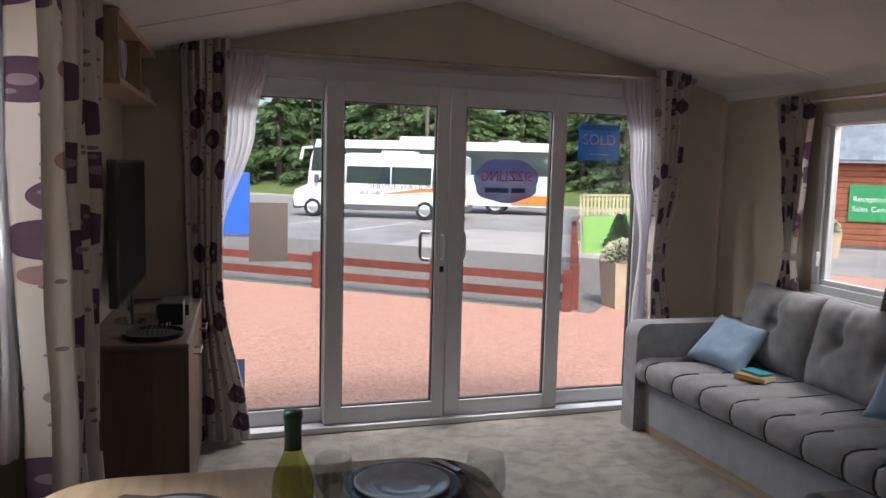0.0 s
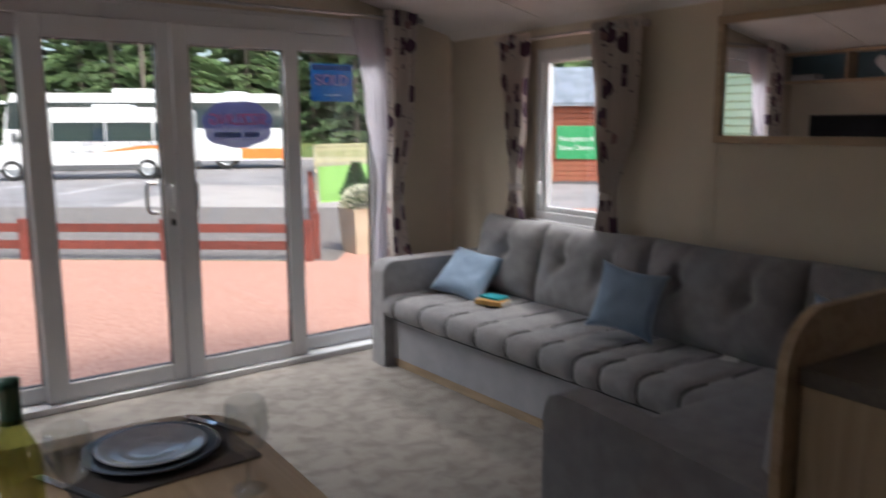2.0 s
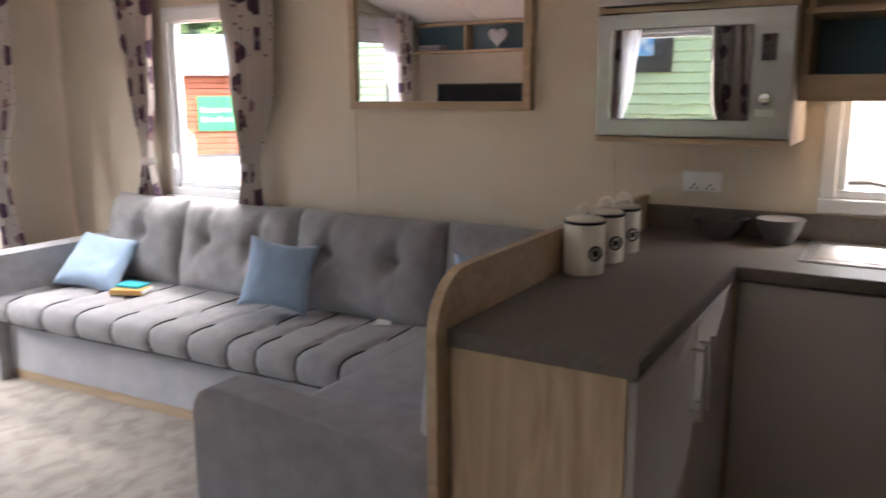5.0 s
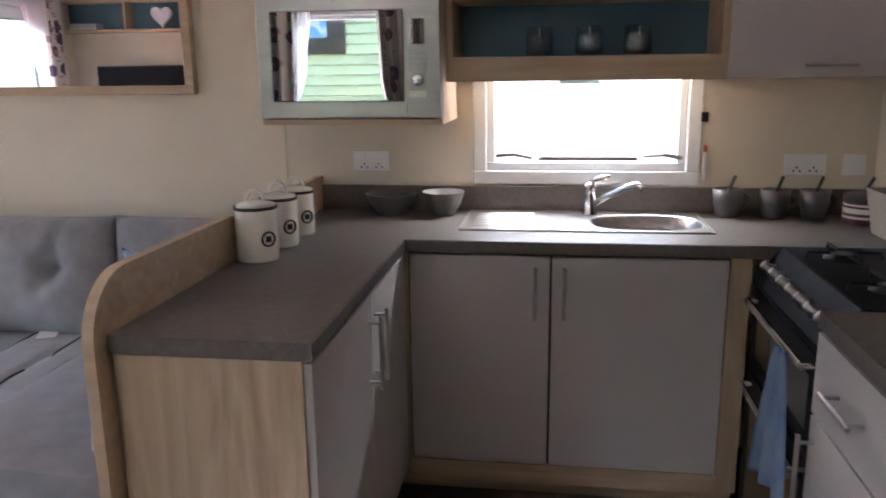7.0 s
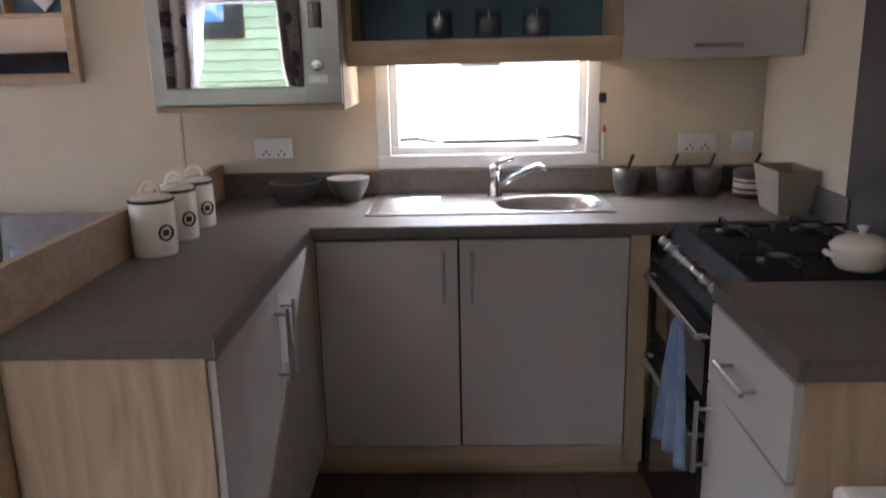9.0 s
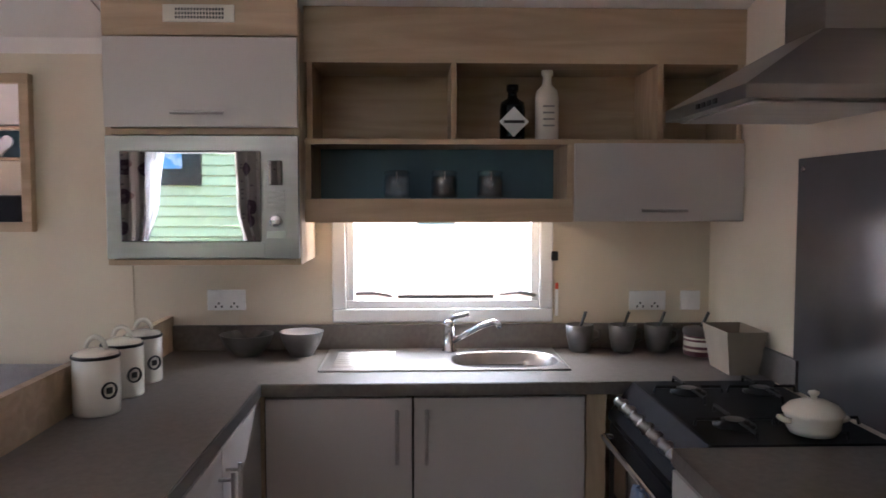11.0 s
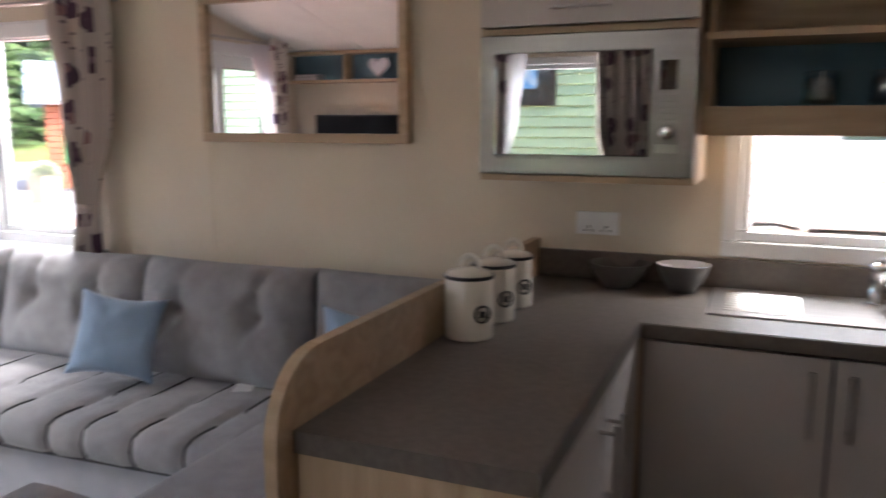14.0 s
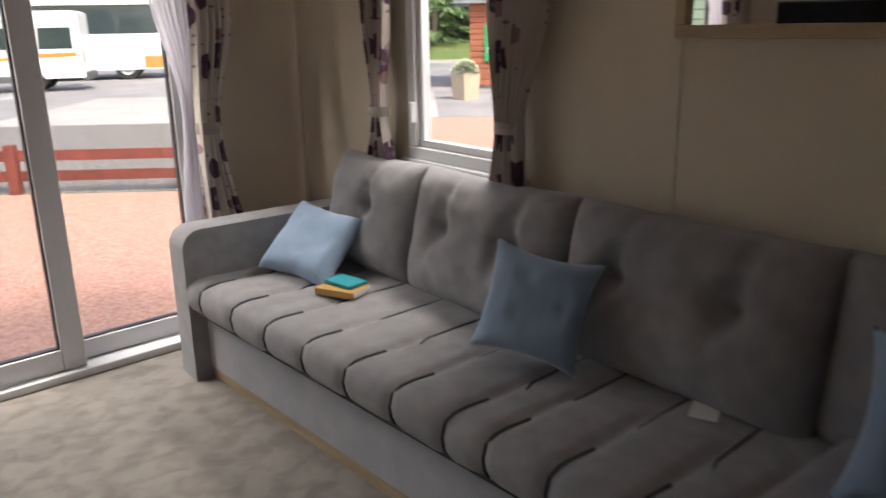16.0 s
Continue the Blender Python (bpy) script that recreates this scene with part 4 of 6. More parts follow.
d = part("door", box((XF - 0.016, Y0 + 0.004, 1.686), (XF + 0.002, Y1 - 0.004, 1.964), 0.0015), DOOR, mwc)
bar_handle((XF - 0.016, 0.145, 1.728), (XF - 0.016, 0.272, 1.728), (-0.03, 0, 0), d)
part("top_panel", box((XF - 0.012, Y0 + 0.002, 1.968), (XF + 0.006, Y1 - 0.002, 2.09), 0.001), OAK_H, mwc)
gr = part("vent_grille", box((XF - 0.018, 0.095, 2.008), (XF - 0.012, 0.315, 2.062), 0.002), CREAM, mwc)
for k in range(16):
    for j in range(3):
        part("vent_slot", box((XF - 0.0195, 0.128 + k * 0.0095, 2.018 + j * 0.0125), (XF - 0.0178, 0.1335 + k * 0.0095, 2.026 + j * 0.0125)), DARK, gr)
mw = thing("microwave", (1.3, 0.2, 1.27), "built-in stainless steel microwave with a dark glass door", "microwave")
part("body", box((XF + 0.006, Y0 + 0.025, 1.272), (XE - 0.02, Y1 - 0.025, 1.658)), DARK, mw)
part("fascia", box((XF - 0.014, Y0 + 0.003, 1.273), (XF + 0.006, Y1 - 0.003, 1.661), 0.003), STEEL_D, mw)
dr = part("door", box((XF - 0.026, 0.02, 1.327), (XF - 0.015, 0.456, 1.612), 0.004), DARKGLASS, mw, "dark glass door")
part("door_band", box((XF - 0.0165, 0.012, 1.278), (XF - 0.0138, 0.464, 1.322), 0.001), STEEL_D, mw)
part("display", box((XF - 0.018, -0.046, 1.505), (XF - 0.0138, -0.003, 1.582), 0.001), DARKGLASS, mw)
for k in range(5):
    part("button", box((XF - 0.018, -0.052, 1.42 + k * 0.0155), (XF - 0.0138, 0.002, 1.428 + k * 0.0155), 0.001), STEEL_D, mw)
part("dial", posed(lathe([(0, 0), (0.02, 0), (0.019, 0.018), (0.015, 0.021), (0, 0.021)]), Matrix.Translation((XF - 0.0138, -0.025, 1.392)) @ pose(0, 0, 0, 0, -90)), CHROME, mw, smooth=True)
part("release_bar", box((XF - 0.018, -0.054, 1.338), (XF - 0.0138, 0.004, 1.362), 0.002), STEEL, mw)
part("badge", box((XF - 0.0185, 0.205, 1.297), (XF - 0.0163, 0.265, 1.305)), STEEL_D, mw)

XS = 1.22
su = thing("wall_shelf_unit", (1.35, -0.8, 1.385), "oak wall shelf unit with open bays and a blue-backed niche", "shelf", "kitchen wall cabinets")
SY0, SY1 = YS + 0.002, Y0 - 0.002
part("pelmet", box((XS, SY0, 1.905), (XS + 0.02, SY1, 2.085), 0.001), OAK_H, su)
part("back_panel", box((XE - 0.012, SY0, 1.39), (XE - 0.001, SY1, 2.0)), OAK_H, su)
part("shelf", box((XS, SY0, 1.641), (XE - 0.012, SY1, 1.659), 0.001), OAK_H, su)
part("top_board", box((XS + 0.02, SY0, 1.905), (XE - 0.012, SY1, 1.922), 0.001), OAK_H, su)
for y in (SY1 - 0.018, -0.59, -1.274, SY0 + 0.018):
    part("divider", box((XS + 0.001, y - 0.009, 1.659), (XE - 0.012, y + 0.009, 1.905), 0.001), OAK, su)
for y in (SY1 - 0.012, -0.975):
    part("divider", box((XS + 0.001, y - 0.009, 1.463), (XE - 0.012, y + 0.009, 1.641), 0.001), OAK, su)
part("niche_back", box((XE - 0.03, -0.966, 1.463), (XE - 0.012, SY1 - 0.021, 1.641)), TEAL, su, "blue back panel")
part("bottom_box", box((XS, -0.984, 1.385), (XE - 0.012, SY1, 1.463), 0.0015), OAK_H, su)
cab = part("cupboard", box((XS + 0.004, SY0, 1.387), (XE - 0.012, -0.986, 1.641), 0.001), OAK, su)
part("door", box((XS - 0.016, SY0 + 0.004, 1.388), (XS + 0.002, -0.989, 1.645), 0.0015), DOOR, cab)
part("door_handle", tube([(XS - 0.045, -1.355, 1.425), (XS - 0.045, -1.205, 1.425)], 0.0055), STEEL, cab)
b = thing("gin_bottle", (1.36, -0.80, 1.66), "black apothecary bottle with a white diamond label", "bottle", "bottles on the shelf")
part("glass", lathe([(0, 0), (0.042, 0), (0.044, 0.008), (0.044, 0.115), (0.04, 0.135), (0.018, 0.15), (0.016, 0.17), (0.021, 0.172), (0.021, 0.195), (0, 0.197)], (1.36, -0.80, 1.66)), GIN, b, smooth=True)
part("label", posed(box((-0.001, -0.036, -0.036), (0.001, 0.036, 0.036)), Matrix.Translation((1.313, -0.80, 1.725)) @ pose(0, 0, 0, 45)), PAPER, b, "white diamond label")
part("label_band", box((1.3105, -0.835, 1.72), (1.3118, -0.765, 1.73)), DARK, b)
b = thing("stone_bottle", (1.36, -0.92, 1.66), "white stoneware bottle with faint print", "bottle", "bottles on the shelf")
part("glass", lathe([(0, 0), (0.038, 0), (0.041, 0.006), (0.041, 0.15), (0.036, 0.175), (0.017, 0.195), (0.015, 0.225), (0.02, 0.228), (0.02, 0.246), (0, 0.248)], (1.36, -0.92, 1.66)), CREAM, b, smooth=True)
for k in range(4):
    part("label_print", box((1.3175, -0.94, 1.71 + k * 0.022), (1.3188, -0.90, 1.716 + k * 0.022)), STEEL_D, b)
def kilner(y):
    b = thing("glass_jar", (1.38, y, 1.464), "small clip-top glass jar", "jar", "glass jars in the niche")
    part("glass", lathe([(0, 0.003), (0.043, 0.001), (0.046, 0.01), (0.046, 0.066), (0.041, 0.08), (0.038, 0.078), (0.042, 0.064), (0.042, 0.012), (0, 0.008)], (1.38, y, 1.464)), JARGLASS, b, smooth=True)
    part("lid", lathe([(0, 0.084), (0.044, 0.082), (0.046, 0.088), (0.04, 0.096), (0, 0.1)], (1.38, y, 1.464)), JARGLASS, b, smooth=True)
    part("clip", tube([(1.338, y, 1.53), (1.330, y, 1.545), (1.336, y, 1.556)], 0.0025, 6), STEEL, b)
    return b
j0 = kilner(-0.40)
for y in (-0.565, -0.725):
    copy_thing(j0, Matrix.Translation((1.38, y, 1.464)))

# cooker
ck = thing("gas_cooker", (0.64, -1.3, 0.0), "black slot-in gas cooker with double oven", "cooker")
C0, C1, CF = 0.332, 0.950, -1.074
part("body", box((C0, YS + 0.02, 0.02), (C1, CF - 0.002, 0.80), 0.003), BLACK, ck)
part("hob_tray", box((C0 + 0.003, YS + 0.022, 0.80), (C1 - 0.003, CF - 0.055, 0.886)), BLACK, ck)
part("hob_plate", box((C0 - 0.003, YS + 0.02, 0.885), (C1 + 0.003, CF - 0.046, 0.912), 0.005), BLACK, ck)
panel = part("control_panel", prism([(CF - 0.052, 0.80), (CF + 0.03, 0.80), (CF + 0.03, 0.816), (CF - 0.044, 0.910), (CF - 0.052, 0.910)], "x", C0 + 0.002, C1 - 0.002, bev=0.003), BLACK, ck)
for k in range(7):
    part("knob", posed(lathe([(0, 0), (0.019, 0), (0.019, 0.008), (0.014, 0.012), (0.013, 0.03), (0, 0.031)], n=20), Matrix.Translation((C0 + 0.07 + k * 0.08, CF - 0.001, 0.856)) @ pose(0, 0, 0, -52)), STEEL_D, panel, smooth=True)
for z0, z1 in ((0.545, 0.79), (0.06, 0.535)):
    d = part("oven_door", box((C0 + 0.004, CF, z0), (C1 - 0.004, CF + 0.025, z1), 0.005), BLACK, ck)
    part("door_glass", box((C0 + 0.07, CF + 0.024, z0 + 0.05), (C1 - 0.07, CF + 0.027, z1 - 0.06), 0.002), DARKGLASS, d)
    part("door_handle", tube([(C0 + 0.05, CF + 0.02, z1 - 0.03), (C0 + 0.05, CF + 0.055, z1 - 0.03), (C1 - 0.05, CF + 0.055, z1 - 0.03), (C1 - 0.05, CF + 0.02, z1 - 0.03)], 0.009), CHROME, d)
for bx, by in ((0.48, -1.235), (0.80, -1.235), (0.48, -1.445), (0.80, -1.445)):
    bu = part("burner", lathe([(0, 0.0), (0.05, 0), (0.05, 0.006), (0.036, 0.009), (0.036, 0.014), (0, 0.016)], (bx, by, 0.912)), IRON, ck, smooth=True)
    part("burner_cap", lathe([(0.02, 0.0), (0.024, 0.003), (0.015, 0.005), (0, 0.005)], (bx, by, 0.927)), STEEL_D, bu)
    for a in range(4):
        c0, s0 = math.cos(a * math.pi / 2), math.sin(a * math.pi / 2)
        part("pan_support", tube([(bx + 0.13 * c0, by + 0.098 * s0, 0.914), (bx + 0.125 * c0, by + 0.093 * s0, 0.930), (bx + 0.035 * c0, by + 0.035 * s0, 0.930)], 0.0045, 6), IRON, bu)
tw = thing("tea_towel", (0.42, -0.975, 0.4), "blue patterned tea towel hung on the oven handle", "towel")
bm = bmesh.new()
g = []
for j in range(22):
    z = 0.768 - 0.35 * j / 21
    row = []
    for i in range(21):
        u = i / 20
        w = 0.05 + 0.16 * (j / 21) ** 0.7
        row.append(bm.verts.new((0.46 + (u - 0.5) * w * 1.2, -1.001 + 0.018 * math.sin(u * 14) * (0.4 + j / 30) + 0.004 * (j / 21), z - 0.05 * abs(u - 0.5) * (j / 21) * (1 if u > 0.5 else -0.7))))
    g.append(row)
for a, b2 in zip(g, g[1:]):
    for k in range(20):
        bm.faces.new((a[k], a[k + 1], b2[k + 1], b2[k]))
t_ = part("cloth", bm, TEATOWEL, tw, smooth=True)
t_.modifiers.new("thickness", "SOLIDIFY").thickness = 0.003
pot = thing("casserole", (0.365, -1.375, 0.932), "cream lidded casserole on the hob", "casserole")
PX, PY = 0.352, -1.36
part("dish", lathe([(0, 0), (0.062, 0), (0.073, 0.014), (0.077, 0.042), (0.080, 0.046), (0.072, 0.046), (0.066, 0.014), (0, 0.01)], (PX, PY, 0.932)), CREAM, pot, smooth=True)
lid = part("lid", lathe([(0.081, 0.045), (0.083, 0.051), (0.066, 0.066), (0.036, 0.076), (0, 0.079)], (PX, PY, 0.932)), CREAM, pot, smooth=True)
part("knob", lathe([(0.009, 0.078), (0.009, 0.086), (0.015, 0.091), (0.015, 0.097), (0, 0.1)], (PX, PY, 0.932)), CREAM, lid, smooth=True)
for s in (-1, 1):
    part("lug", tube([(PX - 0.022, PY + s * 0.073, 0.965), (PX - 0.015, PY + s * 0.092, 0.967), (PX + 0.015, PY + s * 0.092, 0.967), (PX + 0.022, PY + s * 0.073, 0.965)], 0.007, 8), CREAM, pot, smooth=True)
pot.scale = (0.80, 0.80, 0.98)
sp = tagged(part("splashback", box((0.205, YS + 0.001, 0.915), (0.832, YS + 0.010, 1.575), 0.001), GREYGLASS), "grey glass splashback behind the cooker", "splashback")
for x in (0.24, 0.80):
    part("screw_cap", posed(lathe([(0, 0), (0.009, 0), (0.008, 0.004), (0, 0.005)], n=14), Matrix.Translation((x, YS + 0.010, 1.545)) @ pose(0, 0, 0, -90)), CHROME, sp)
hood = thing("cooker_hood", (0.465, -1.35, 1.65), "dull steel chimney cooker hood", "cooker hood")
hx0, hx1, hy0, hz = 0.245, 0.765, -1.145, 1.668
part("canopy_rim", box((hx0, YS + 0.001, hz), (hx1, hy0, hz + 0.03), 0.002), STEEL_D, hood)
bm = bmesh.new()
lo = [bm.verts.new(c) for c in ((hx0, YS + 0.001, hz + 0.03), (hx1, YS + 0.001, hz + 0.03), (hx1, hy0, hz + 0.03), (hx0, hy0, hz + 0.03))]
hi = [bm.verts.new(c) for c in ((0.398, YS + 0.001, 1.845), (0.597, YS + 0.001, 1.845), (0.597, -1.385, 1.845), (0.398, -1.385, 1.845))]
for k in range(4):
    bm.faces.new((lo[k], lo[(k + 1) % 4], hi[(k + 1) % 4], hi[k]))
bm.faces.new(hi)
part("canopy", bm, STEEL_D, hood)
part("chimney", box((0.40, YS + 0.001, 1.845), (0.595, -1.388, 2.36), 0.002), STEEL_D, hood)
part("filter", box((hx0 + 0.03, YS + 0.03, hz - 0.006), (hx1 - 0.03, hy0 - 0.03, hz - 0.001), 0.002), STEEL, hood)
for k in range(4):
    part("button", box((0.40 + k * 0.035, hy0, hz + 0.008), (0.42 + k * 0.035, hy0 + 0.004, hz + 0.02), 0.001), DARK, hood)

# things on the worktops
def canister(x, y, s):
    b = thing("canister", (x, y, HZ), "cream enamel storage canister with a black rim", "canister", "row of canisters")
    R, H = 0.0585 * s, 0.145 * s
    part("pot", lathe([(0, 0.0), (R * 0.97, 0), (R, 0.006), (R, H), (R * 0.95, H + 0.004), (0, H + 0.004)], (x, y, HZ)), CREAM, b, smooth=True)
    part("rim", lathe([(R * 0.98, H - 0.002), (R * 1.04, H + 0.001), (R * 1.04, H + 0.006), (R * 0.98, H + 0.008)], (x, y, HZ)), DARK, b)
    l = part("lid", lathe([(R * 0.97, H + 0.004), (R * 0.9, H + 0.014), (R * 0.4, H + 0.022), (0, H + 0.024)], (x, y, HZ)), CREAM, b, smooth=True)
    loop = [(x, y + 0.026 * math.cos(a), HZ + H + 0.016 + 0.036 * math.sin(a)) for a in [math.pi * k / 10 for k in range(11)]]
    part("loop_handle", tube(loop, 0.0065, 8), CREAM, l, smooth=True)
    m = Matrix.Translation((x - R * 0.62, y - R * 0.80, HZ + H * 0.45)) @ pose(0, 0, 0, 0, 0, -38) @ pose(0, 0, 0, 90)
    bd = part("badge", posed(lathe([(0.017, -0.002), (0.022, -0.002), (0.022, 0.002), (0.017, 0.002), (0.017, -0.002)], n=24), m), DARK, b, "dark ring emblem")
    part("emblem", posed(box((-0.008, -0.008, -0.002), (0.008, 0.008, 0.002), 0.001), m), DARK, bd)
    return b
canister(0.665, 0.360, 1.0), canister(0.85, 0.362, 0.97), canister(1.025, 0.364, 0.93)
def bowl(x, y, r, h, material, label, inside):
    b = thing("bowl", (x, y, HZ), label, "bowl", "bowls by the sink")
    part("dish", lathe([(0, 0), (r * 0.5, 0), (r * 0.55, 0.006), (r * 0.85, h * 0.55), (r, h)], (x, y, HZ)), material, b, smooth=True)
    part("glaze", lathe([(r, h), (r * 0.95, h), (r * 0.78, h * 0.5), (r * 0.4, 0.012), (0, 0.01)], (x, y, HZ)), inside, b, "glazed inside", smooth=True)
    return b
bowl(1.41, 0.135, 0.095, 0.075, GREY_CROCK, "wide grey serving bowl", GREY_CROCK)
bowl(1.40, -0.06, 0.078, 0.085, GREY_CROCK, "grey bowl with a pale rim and inside", WHITE_CROCK)
def mug(x, y, label="dark grey mug with a spoon standing in it"):
    b = thing("mug", (x, y, HZ), label, "mug", "row of mugs")
    part("cup", lathe([(0, 0), (0.032, 0), (0.037, 0.006), (0.047, 0.05), (0.051, 0.098), (0.048, 0.098), (0.034, 0.012), (0, 0.01)], (x, y, HZ)), GREY_CROCK, b, smooth=True)
    part("handle", tube([(x - 0.005, y - 0.046, HZ + 0.085), (x - 0.01, y - 0.07, HZ + 0.075), (x - 0.01, y - 0.07, HZ + 0.048), (x - 0.005, y - 0.042, HZ + 0.032)], 0.006, 8), GREY_CROCK, b, smooth=True)
    part("spoon", tube([(x + 0.01, y + 0.015, HZ + 0.03), (x - 0.01, y - 0.02, HZ + 0.145)], 0.006, 8), DARK, b)
    return b
m0 = mug(1.44, -1.06)
for x, y in ((1.43, -1.215), (1.43, -1.345)):
    copy_thing(m0, Matrix.Translation((x, y, HZ)))
ct = thing("tea_tin", (1.36, -1.478, HZ), "maroon and cream printed tin with a spoon", "tin")
part("tin", lathe([(0, 0), (0.058, 0), (0.06, 0.004), (0.06, 0.082), (0, 0.084)], (1.36, -1.478, HZ)), MAROON, ct, smooth=True)
part("lid", lathe([(0.061, 0.072), (0.063, 0.076), (0.063, 0.092), (0.058, 0.096), (0, 0.097)], (1.36, -1.478, HZ)), LINEN, ct, smooth=True)
for z0, z1 in ((0.018, 0.026), (0.036, 0.052), (0.06, 0.066)):
    part("print_band", lathe([(0.0602, z0), (0.0612, z0), (0.0612, z1), (0.0602, z1)], (1.36, -1.478, HZ)), CREAM, ct)
part("spoon", tube([(1.385, -1.485, HZ + 0.09), (1.375, -1.51, HZ + 0.15)], 0.006, 8), DARK, ct)
tray = thing("napkin_box", (1.10, -1.46, HZ), "tapered kraft card holder", "box")
bm = bmesh.new()
lo = [bm.verts.new((1.10 + sx * 0.08, -1.488 + sy * 0.045, HZ + 0.001)) for sx, sy in ((-1, -1), (1, -1), (1, 1), (-1, 1))]
hi = [bm.verts.new((1.10 + sx * 0.105, -1.488 + sy * 0.065, HZ + 0.14)) for sx, sy in ((-1, -1), (1, -1), (1, 1), (-1, 1))]
bm.faces.new(lo)
for k in range(4):
    bm.faces.new((lo[k], lo[(k + 1) % 4], hi[(k + 1) % 4], hi[k]))
o_ = part("carton", bm, SACK, tray)
o_.modifiers.new("thickness", "SOLIDIFY").thickness = 0.004
def wine_bottle(x, y, z, glass, label, foil=FOIL):
    b = thing("wine_bottle", (x, y, z), label, "bottle")
    part("glass", lathe([(0, 0.004), (0.03, 0.0), (0.037, 0.004), (0.0375, 0.17), (0.034, 0.19), (0.018, 0.225), (0.0145, 0.25), (0.0145, 0.30), (0.0, 0.302)], (x, y, z)), glass, b, smooth=True)
    part("foil", lathe([(0.0155, 0.235), (0.0155, 0.29), (0.017, 0.292), (0.017, 0.305), (0.0, 0.308)], (x, y, z)), foil, b, smooth=True)
    bm = bmesh.new()
    a = [bm.verts.new((x + 0.0385 * math.cos(t), y + 0.0385 * math.sin(t), z + h)) for h in (0.05, 0.14) for t in [math.radians(130 + 12 * k) for k in range(9)]]
    for k in range(8):
        bm.faces.new((a[k], a[k + 1], a[k + 10], a[k + 9]))
    part("label", bm, PAPER, b, "white paper label", smooth=True)
    return b
wine_bottle(0.175, -1.503, HZ, WINE_D, "olive green wine bottle on the worktop", GIN).scale = (0.85, 0.85, 0.88)

# sockets, switches and small wall pieces
def socket(y0, y1, z0, z1, double=True):
    s = thing("wall_socket", (XE, (y0 + y1) / 2, z0), "white double wall socket", "socket")
    part("plate", box((XE - 0.009, y0, z0), (XE - 0.001, y1, z1), 0.003), WHITE, s)
    for k in range(2):
        yc = y0 + (y1 - y0) * (0.3 + 0.4 * k)
        part("switch", box((XE - 0.012, yc - 0.006, z1 - 0.026), (XE - 0.0088, yc + 0.006, z1 - 0.01), 0.001), WHITE, s)
        for dy, dz in ((0, 0.026), (-0.011, 0.014), (0.011, 0.014)):
            part("pin_hole", box((XE - 0.0096, yc + dy - 0.003, z0 + dz - 0.004), (XE - 0.0088, yc + dy + 0.003, z0 + dz + 0.004)), DARK, s)
    return s
socket(0.157, 0.297, 1.056, 1.132), socket(-1.395, -1.257, 1.05, 1.122)
sw = thing("wall_switch", (XE, -1.49, 1.05), "white single wall switch", "switch")
part("plate", box((XE - 0.009, -1.525, 1.05), (XE - 0.001, -1.45, 1.122), 0.003), WHITE, sw)
part("rocker", box((XE - 0.012, -1.495, 1.075), (XE - 0.0088, -1.48, 1.097), 0.001), WHITE, sw)
th = thing("blind_cord_hook", (XE, -0.985, 1.03), "white window winder with a red tip", "window fitting")
part("stick", box((XE - 0.012, -0.992, 1.03), (XE - 0.002, -0.98, 1.13), 0.002), WHITE, th)
part("tip", lathe([(0, 0), (0.006, 0), (0.006, 0.02), (0, 0.026)], (XE - 0.009, -0.986, 1.13)), RED, th)
part("knob", box((XE - 0.016, -0.99, 1.235), (XE - 0.001, -0.965, 1.27), 0.004), DARK, th)
rv = thing("roof_vent", (1.02, -0.41, 2.06), "white slatted ceiling vent", "vent")
mrv = Matrix.Translation((1.0, -0.40, EAVE + (XE - 1.0) * (RIDGE - EAVE) / (XE - XR) - 0.006)) @ pose(0, 0, 0, 0, math.degrees(math.atan2(RIDGE - EAVE, XE - XR)))
part("frame", posed(box((-0.15, -0.15, -0.02), (0.15, 0.15, 0.0), 0.006), mrv), WHITE, rv)
for k in range(11):
    part("slat", posed(box((-0.115, -0.11 + k * 0.02, -0.027), (0.115, -0.10 + k * 0.02, -0.02), 0.001), mrv), WHITE, rv)
rad = thing("radiator", (-0.2, -1.3, 0.1), "white panel radiator on the cabinet end", "radiator")
part("panel", box((-0.215, -1.50, 0.14), (-0.165, -1.09, 0.70), 0.012), WHITE, rad)
part("bracket", box((-0.165, -1.35, 0.3), (-0.128, -1.25, 0.5), 0.002), WHITE, rad)
part("valve", posed(lathe([(0, 0), (0.02, 0), (0.02, 0.03), (0, 0.034)], n=18), Matrix.Translation((-0.217, -1.125, 0.655)) @ pose(0, 0, 0, 0, -90)), DARK, rad)

# ---------------- television corner ----------------
tvu = thing("media_unit", (-1.95, 3.0, 0.0), "dark oak media cabinet under the television", "cabinet")
part("carcass", box((XW + 0.005, 2.52, 0.06), (-1.775, 3.55, 0.78), 0.002), WALNUT, tvu)
part("top", box((XW + 0.005, 2.50, 0.78), (-1.755, 3.57, 0.805), 0.008), WALNUT, tvu)
part("plinth", box((XW + 0.01, 2.54, 0.0), (-1.80, 3.53, 0.06)), WALNUT, tvu)
for y0, y1 in ((2.525, 3.03), (3.035, 3.545)):
    d = part("door", box((-1.775, y0, 0.08), (-1.757, y1, 0.77), 0.002), WALNUT, tvu)
    bar_handle((-1.757, (y0 + y1) / 2, 0.70), (-1.757, (y0 + y1) / 2 + 0.12, 0.70), (0.03, 0, 0), d)
tv = thing("television", (-1.98, 3.0, 0.805), "black flat television on a chrome foot", "television")
part("screen", box((-2.05, 2.58, 0.93), (-2.015, 3.46, 1.50), 0.006), DARK, tv)
part("display", box((-2.016, 2.592, 0.945), (-2.0135, 3.448, 1.488)), BLACK, tv)
